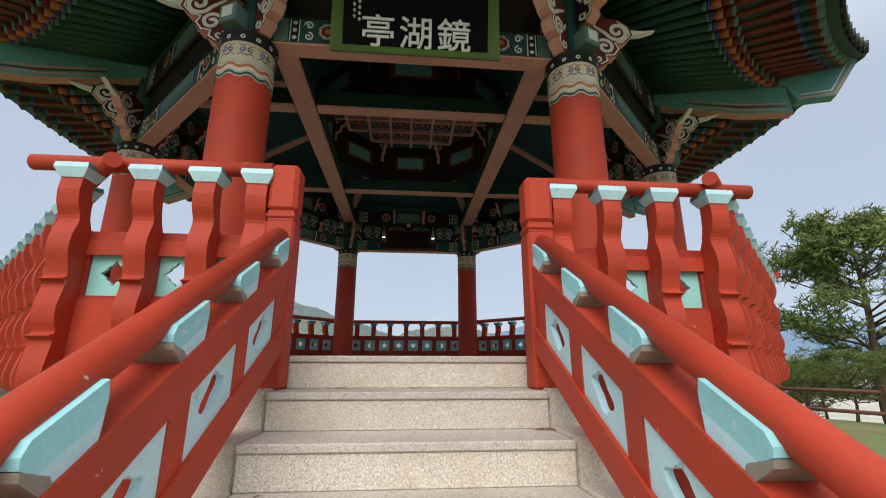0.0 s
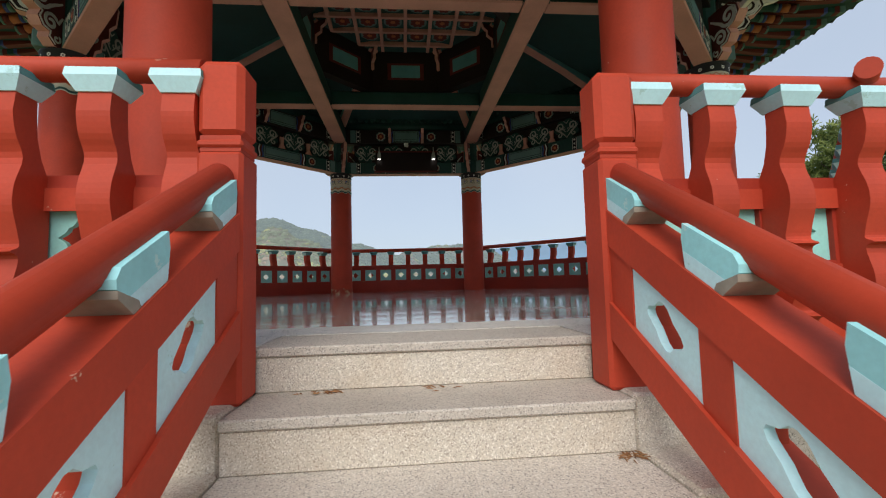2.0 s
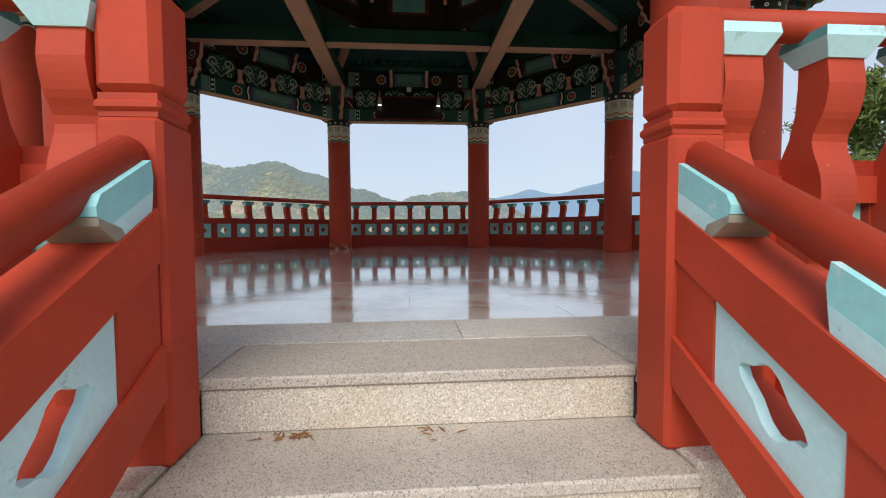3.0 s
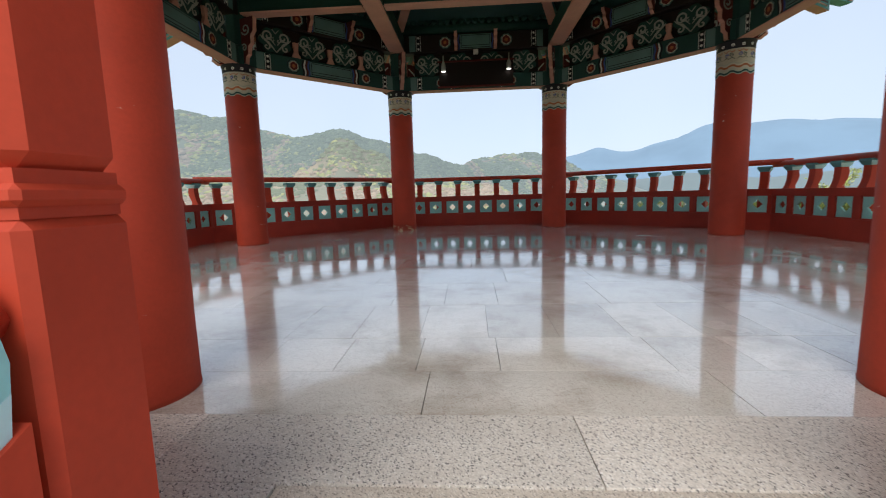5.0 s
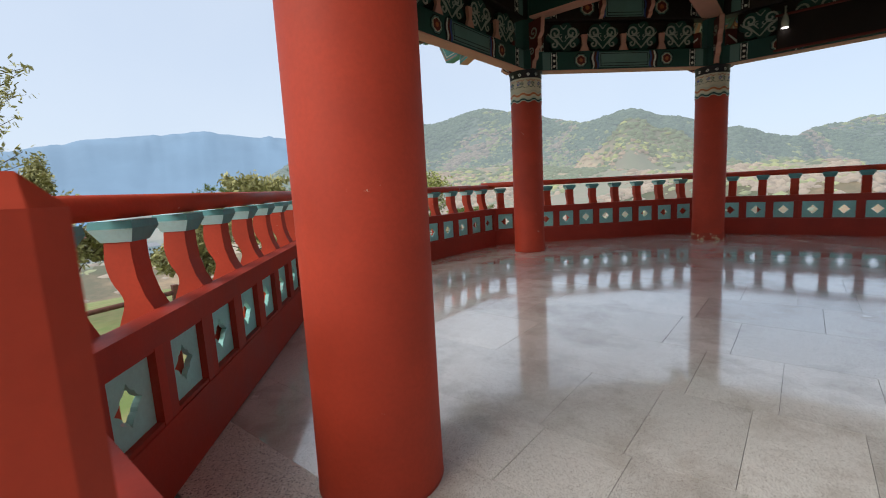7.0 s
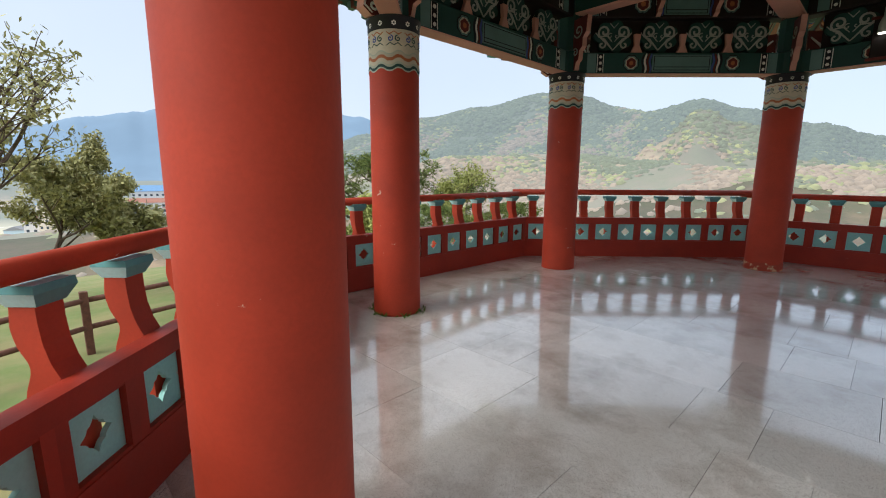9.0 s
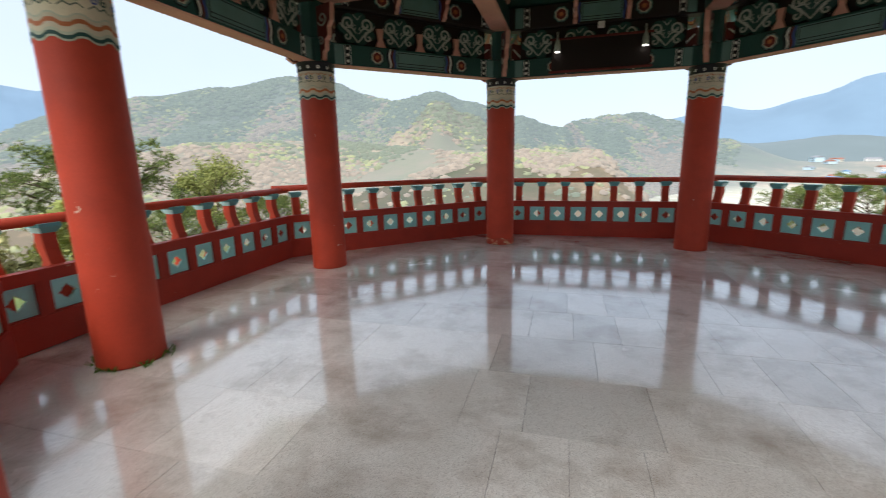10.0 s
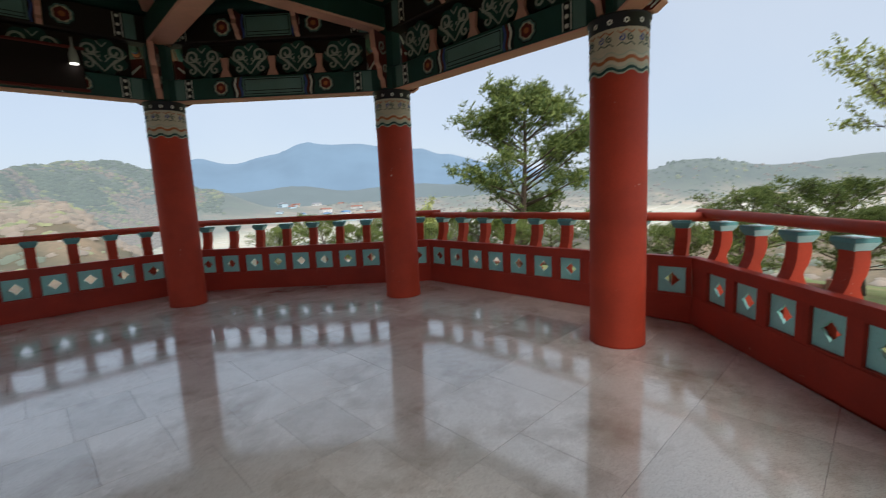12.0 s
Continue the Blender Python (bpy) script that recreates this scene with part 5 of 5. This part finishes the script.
# ---- trees, fence, far houses ----
def pine(m, height, crown_from, spread, seed, label, tufts=900, group="pines round the hill"):
    rr = random.Random(seed)
    ob = thing("pine_tree", m, label, "tree", group)
    wood, need = Geo(), Geo()
    lean = [Vector((0.06 * height * math.sin(i * 0.9 + seed) * 0.4, 0.05 * height * math.cos(i * 0.7 + seed) * 0.4, height * i / 7)) for i in range(8)]
    wood.tube(lean, [0.028 * height * (1 - 0.12 * i) for i in range(8)], 8)
    tips = []
    n_limb = 34
    for i in range(n_limb):
        q = crown_from + (1 - crown_from) * (i + rr.random()) / n_limb
        u = q * 7
        i0 = min(6, int(u))
        p = lean[i0].lerp(lean[i0 + 1], u - i0)
        shape = math.sin(math.pi * (0.22 + 0.72 * (q - crown_from) / (1 - crown_from)))
        length = spread * shape * rr.uniform(0.65, 1.2)
        a = rr.uniform(0, math.tau)
        up = rr.uniform(0.05, 0.5) + 0.5 * (q - crown_from)
        d = Vector((math.cos(a), math.sin(a), up))
        pts = [p + d * length * s + Vector((0, 0, 0.12 * length * s * s)) + Vector((rr.uniform(-.06, .06), rr.uniform(-.06, .06), 0)) * length * s for s in (0, 0.35, 0.7, 1.0)]
        wood.tube(pts, [0.009 * height * (1 - q * 0.6) * (1 - 0.8 * s) + 0.006 for s in (0, 0.35, 0.7, 1.0)], 5)
        tips += [(pts[1].lerp(pts[2], rr.random()), 0.55), (pts[2], 0.7), (pts[2].lerp(pts[3], rr.random()), 0.8), (pts[3], 0.8)]
        for _ in range(3):
            s = rr.uniform(0.4, 0.9)
            b = pts[1].lerp(pts[3], s)
            e = b + Vector((rr.uniform(-1, 1), rr.uniform(-1, 1), rr.uniform(0, 0.7))) * length * 0.3
            wood.tube([b, e], [0.012, 0.006], 4)
            tips.append((e, 0.7))
    k = height / 9
    for i in range(tufts):
        c, s = tips[rr.randrange(len(tips))]
        c = c + Vector((rr.gauss(0, 0.30), rr.gauss(0, 0.30), rr.gauss(0.08, 0.17))) * k * 1.25
        for _ in range(9):
            d = Vector((rr.gauss(0, 1), rr.gauss(0, 1), rr.gauss(0.65, 0.8))).normalized()
            e = c + d * rr.uniform(0.18, 0.34) * k
            w = d.cross(Vector((rr.gauss(0, 1), rr.gauss(0, 1), rr.gauss(0, 1)))).normalized() * 0.022 * k
            need.add([c - w, c + w, e + w * 0.8, e - w * 0.8], [(0, 1, 2, 3)])
    part("trunk", wood, M_BARK, ob)
    part("crown", need, M_PINE, ob)
    return ob


def ground_pose(x, y, turn=0.0, sink=0.1):
    return pose(x, y, ground_z(x, y) - sink, 0, 0, turn)


gx, gy = 24.0, 13.5
gz = ground_z(gx, gy)
big = pine(pose(gx, gy, gz - 0.1), 6.7 - gz, 0.20, 4.6, 4, "tall green pine beside the pavilion with a broad open crown", 3900)
small = pine(pose(20.5, 0.4, ground_z(20.5, 0.4) - 0.1), 0.65 - ground_z(20.5, 0.4), 0.30, 1.9, 9, "low bushy pine below the balustrade", 2600)
for x, y, turn, s in ((17.5, -2.2, 80, 0.95), (25, 4.5, 200, 0.75), (15.5, 14.5, 30, 0.85), (12.5, 19.5, 120, 0.95), (21, 15, 250, 1.05), (18.5, 21.0, 10, 1.1), (-16.5, 7.4, 60, 1.25), (-14.5, 10.8, 140, 0.95), (-19, 4.4, 300, 1.1), (24, 20, 170, 1.2), (13.5, 6.5, 40, 0.55), (14.5, -5.0, 40, 0.8), (12.4, -0.8, 15, 0.60), (13.2, 2.6, 95, 0.62), (12.6, 4.6, 160, 0.58), (11.0, 8.8, 220, 0.56), (9.8, 12.0, 280, 0.60), (15.2, -2.9, 330, 0.66), (7.5, 14.0, 75, 0.6), (-11.4, 6.2, 200, 0.56), (-10.6, 9.4, 20, 0.58), (12.8, 0.9, 250, 0.5)):
    c = copy_thing(small, ground_pose(x, y, turn))
    c.matrix_basis = ground_pose(x, y, turn) @ Matrix.Scale(s, 4)


def broadleaf(m, height, seed, label, leaves, mat, spread=0.38, size=0.06):
    rr = random.Random(seed)
    ob = thing("broadleaf_tree", m, label, "tree", "bare and budding trees")
    wood, leaf = Geo(), Geo()
    ends = []

    def grow(p, d, length, r, level):
        pts = [p]
        for _ in range(4):
            d = (d + Vector((rr.gauss(0, 0.13), rr.gauss(0, 0.13), rr.gauss(0.04, 0.08)))).normalized()
            pts.append(pts[-1] + d * length / 4)
        wood.tube(pts, [r * (1 - 0.14 * i) for i in range(5)], 5 if level else 8)
        if level >= 3:
            ends.extend(pts[1:])
            return
        for _ in range(5 if level else 6):
            q = rr.uniform(0.35, 1.0) * 4
            b = pts[min(3, int(q))].lerp(pts[min(3, int(q)) + 1], q - min(3, int(q)))
            nd = (d + Vector((rr.gauss(0, 1), rr.gauss(0, 1), rr.gauss(0.25, 0.4))) * 0.75).normalized()
            grow(b, nd, length * rr.uniform(0.45, 0.68), r * 0.45, level + 1)
    grow(Vector((0, 0, 0)), Vector((0.03, 0.02, 1)), height * 0.52, 0.014 * height, 0)
    for _ in range(leaves):
        c = rr.choice(ends) + Vector((rr.gauss(0, 0.07), rr.gauss(0, 0.07), rr.gauss(0, 0.07)))
        a, b = Vector((rr.gauss(0, 1), rr.gauss(0, 1), rr.gauss(0, 1))).normalized(), Vector((rr.gauss(0, 1), rr.gauss(0, 1), rr.gauss(0, 1))).normalized()
        s = size * rr.uniform(0.6, 1.2)
        leaf.add([c - a * s, c + b * s * 0.5, c + a * s, c - b * s * 0.5], [(0, 1, 2, 3)])
    part("trunk", wood, M_BARK, ob)
    part("crown", leaf, mat, ob)


broadleaf(ground_pose(13.4, -4.9), 8.6, 3, "slender tree with sparse yellow-green spring leaves", 9000, M_SPRING, 0.38, 0.075)
broadleaf(ground_pose(-10.8, -5.9), 7.4, 8, "bare tree with budding olive twigs", 4200, M_TWIG)
broadleaf(ground_pose(-13.4, -4.0), 4.4, 12, "low bush with budding olive twigs", 24000, M_TWIG, 0.38, 0.06)
broadleaf(ground_pose(-12.6, 1.2), 4.0, 31, "olive hedge bush beyond the fence", 9000, M_TWIG, 0.38, 0.09)
broadleaf(ground_pose(-11.2, -0.6), 2.6, 41, "olive hedge bush beyond the fence", 9000, M_TWIG, 0.38, 0.09)
broadleaf(ground_pose(-11.0, 3.2), 2.7, 43, "low green bush beyond the fence", 9000, M_SPRING, 0.38, 0.08)
broadleaf(ground_pose(-14.2, -2.6), 3.4, 47, "olive hedge bush beyond the fence", 8000, M_TWIG, 0.38, 0.09)
broadleaf(ground_pose(-12.0, 8.2), 3.6, 15, "yellow-green shrub below the balustrade", 5200, leafy("young_leaves", (0.16, 0.19, 0.05), (0.40, 0.41, 0.14)))
broadleaf(ground_pose(13.5, 11.5), 3.4, 21, "green shrub below the balustrade", 3200, M_SPRING)


def fence(points, label):
    ob = thing("fence", ground_pose(*points[0], 0, 0), label, "fence", "timber fences on the slope")
    o = ob.matrix_basis.inverted()
    ps = [Vector((x, y, ground_z(x, y))) for x, y in points]
    for p in ps:
        part("post", Geo().box(-0.055, 0.055, -0.055, 0.055, -0.1, 1.05, 0, 0.01), M_FENCE, ob, "", o @ Matrix.Translation(p))
    for a, b in zip(ps, ps[1:]):
        for z in (0.45, 0.90):
            part("rail", Geo().tube([o @ (a + Vector((0, 0, z))), o @ (b + Vector((0, 0, z)))], 0.045, 8), M_FENCE, ob)


fence([(10.6 * math.cos(radians(a)), 10.6 * math.sin(radians(a))) for a in (-14, -2, 10, 22, 34)], "brown timber post and rail fence on dry grass")
fence([(9.8 * math.cos(radians(a)), 9.8 * math.sin(radians(a))) for a in (166, 178, 190, 202, 214)], "brown timber post and rail fence on grass")


def house(x, y, w, d, h, turn, wall, roofc, label):
    z = ground_z(x, y)
    ob = thing("house", pose(x, y, z - 0.3, 0, 0, turn), label, "house", "houses in the valley")
    part("wall", Geo().box(-w / 2, w / 2, -d / 2, d / 2, 0, h), wall, ob)
    part("roof", Geo().prism([(-d / 2 - 0.4, h), (d / 2 + 0.4, h), (0, h + d * 0.22)], -w / 2 - 0.4, w / 2 + 0.4, "x"), roofc, ob)
    win = mesh_of("window", Geo().box(-0.6, 0.6, -0.05, 0.05, -0.6, 0.6), M_WINDOW)
    for fl in range(max(1, int(h / 3))):
        for i in range(int(w / 3)):
            for s in (-1, 1):
                part("window", win, None, ob, "", pose(-w / 2 + 1.5 + 3 * i, s * (d / 2 + 0.03), 1.7 + 3 * fl))


M_WINDOW = plain("window_glass_dark", (0.06, 0.08, 0.10), 0.15)
M_HOUSE = [plain("white_wall", (0.72, 0.72, 0.70), 0.8, 0, 0.05), plain("pale_blue_wall", (0.50, 0.64, 0.72), 0.8, 0, 0.05), plain("cream_wall", (0.62, 0.56, 0.46), 0.8, 0, 0.05)]
M_ROOFS = [plain("blue_roof", (0.12, 0.26, 0.45), 0.6), plain("brown_roof", (0.30, 0.13, 0.09), 0.7), plain("grey_roof", (0.25, 0.26, 0.28), 0.7)]
rr = random.Random(17)
for i in range(30):
    az, r = rr.uniform(165, 181), rr.uniform(260, 420)
    house(r * math.cos(radians(az)), r * math.sin(radians(az)), rr.uniform(9, 22), rr.uniform(8, 12), rr.choice((3.2, 6.2, 9.2, 12.2)), rr.uniform(0, 180), M_HOUSE[i % 3], M_ROOFS[(i * 7 + 1) % 3], "small valley house with pale walls and a low roof")
house(-330 * math.cos(radians(9.3)), 330 * math.sin(radians(9.3)), 19, 16, 25, 80, M_HOUSE[0], M_ROOFS[0], "tall white building in the valley town")
for i in range(26):
    az, r = rr.uniform(50, 66), rr.uniform(620, 860)
    house(r * math.cos(radians(az)), r * math.sin(radians(az)), rr.uniform(10, 22), rr.uniform(8, 12), rr.choice((3.2, 3.2, 6.2)), rr.uniform(0, 180), M_HOUSE[(i + 2) % 3], M_ROOFS[(1, 1, 0, 2)[i % 4]], "small valley house with pale walls and a low roof")


# ---- small things on the floor and steps ----
def litter(m, n, size, seed, mat, name, label, up=0.0):
    rr = random.Random(seed)
    ob = thing(name, m, label, "litter" if up == 0 else "weeds")
    g = Geo()
    for _ in range(n):
        c = Vector((rr.gauss(0, size), rr.gauss(0, size * 0.5), 0.002))
        a = rr.uniform(0, math.tau)
        d = Vector((math.cos(a), math.sin(a), rr.uniform(0.02, 0.1) + up * rr.uniform(0.4, 1.2))) * rr.uniform(0.02, 0.05)
        w = Vector((-math.sin(a), math.cos(a), 0)) * rr.uniform(0.0015, 0.004) * (1 + 2 * up)
        g.add([c - w, c + w, c + d + w * 0.4, c + d - w * 0.4, c + d * 0.5 + Vector((0, 0, 0.004))], [(0, 1, 4), (1, 2, 4), (2, 3, 4), (3, 0, 4)])
    ob["kind"] = "stuff"
    part("blades" if up else "needles", g, mat, ob)


M_DEAD = leafy("dry_needles", (0.16, 0.07, 0.03), (0.34, 0.18, 0.08))
M_WEED = leafy("green_weeds", (0.06, 0.14, 0.02), (0.16, 0.28, 0.05))
Z1, Z2 = Z_STEP - RISE, Z_STEP - 2 * RISE
litter(pose(-0.42, -4.66, Z1), 26, 0.035, 1, M_DEAD, "leaf_litter", "few dry brown pine needles on a step")
litter(pose(0.02, -4.67, Z1), 8, 0.03, 2, M_DEAD, "leaf_litter", "few dry brown pine needles on a step")
litter(pose(0.66, -4.99, Z2), 34, 0.03, 3, M_DEAD, "leaf_litter", "few dry brown pine needles on a step")
litter(pose(-0.60, -5.42, Z2 - RISE), 20, 0.04, 4, M_DEAD, "leaf_litter", "few dry brown pine needles on a step")
for a in (100, 160, 220, 265):
    x, y = -R_COL * math.cos(radians(22.5)) + 0.235 * math.cos(radians(a + 120)), -R_COL * math.sin(radians(22.5)) + 0.235 * math.sin(radians(a + 120))
    litter(pose(x, y, fall(y), 0, 0, a + 30), 26, 0.05, a, M_WEED, "weeds", "small green weeds at a column's foot", 1.0)
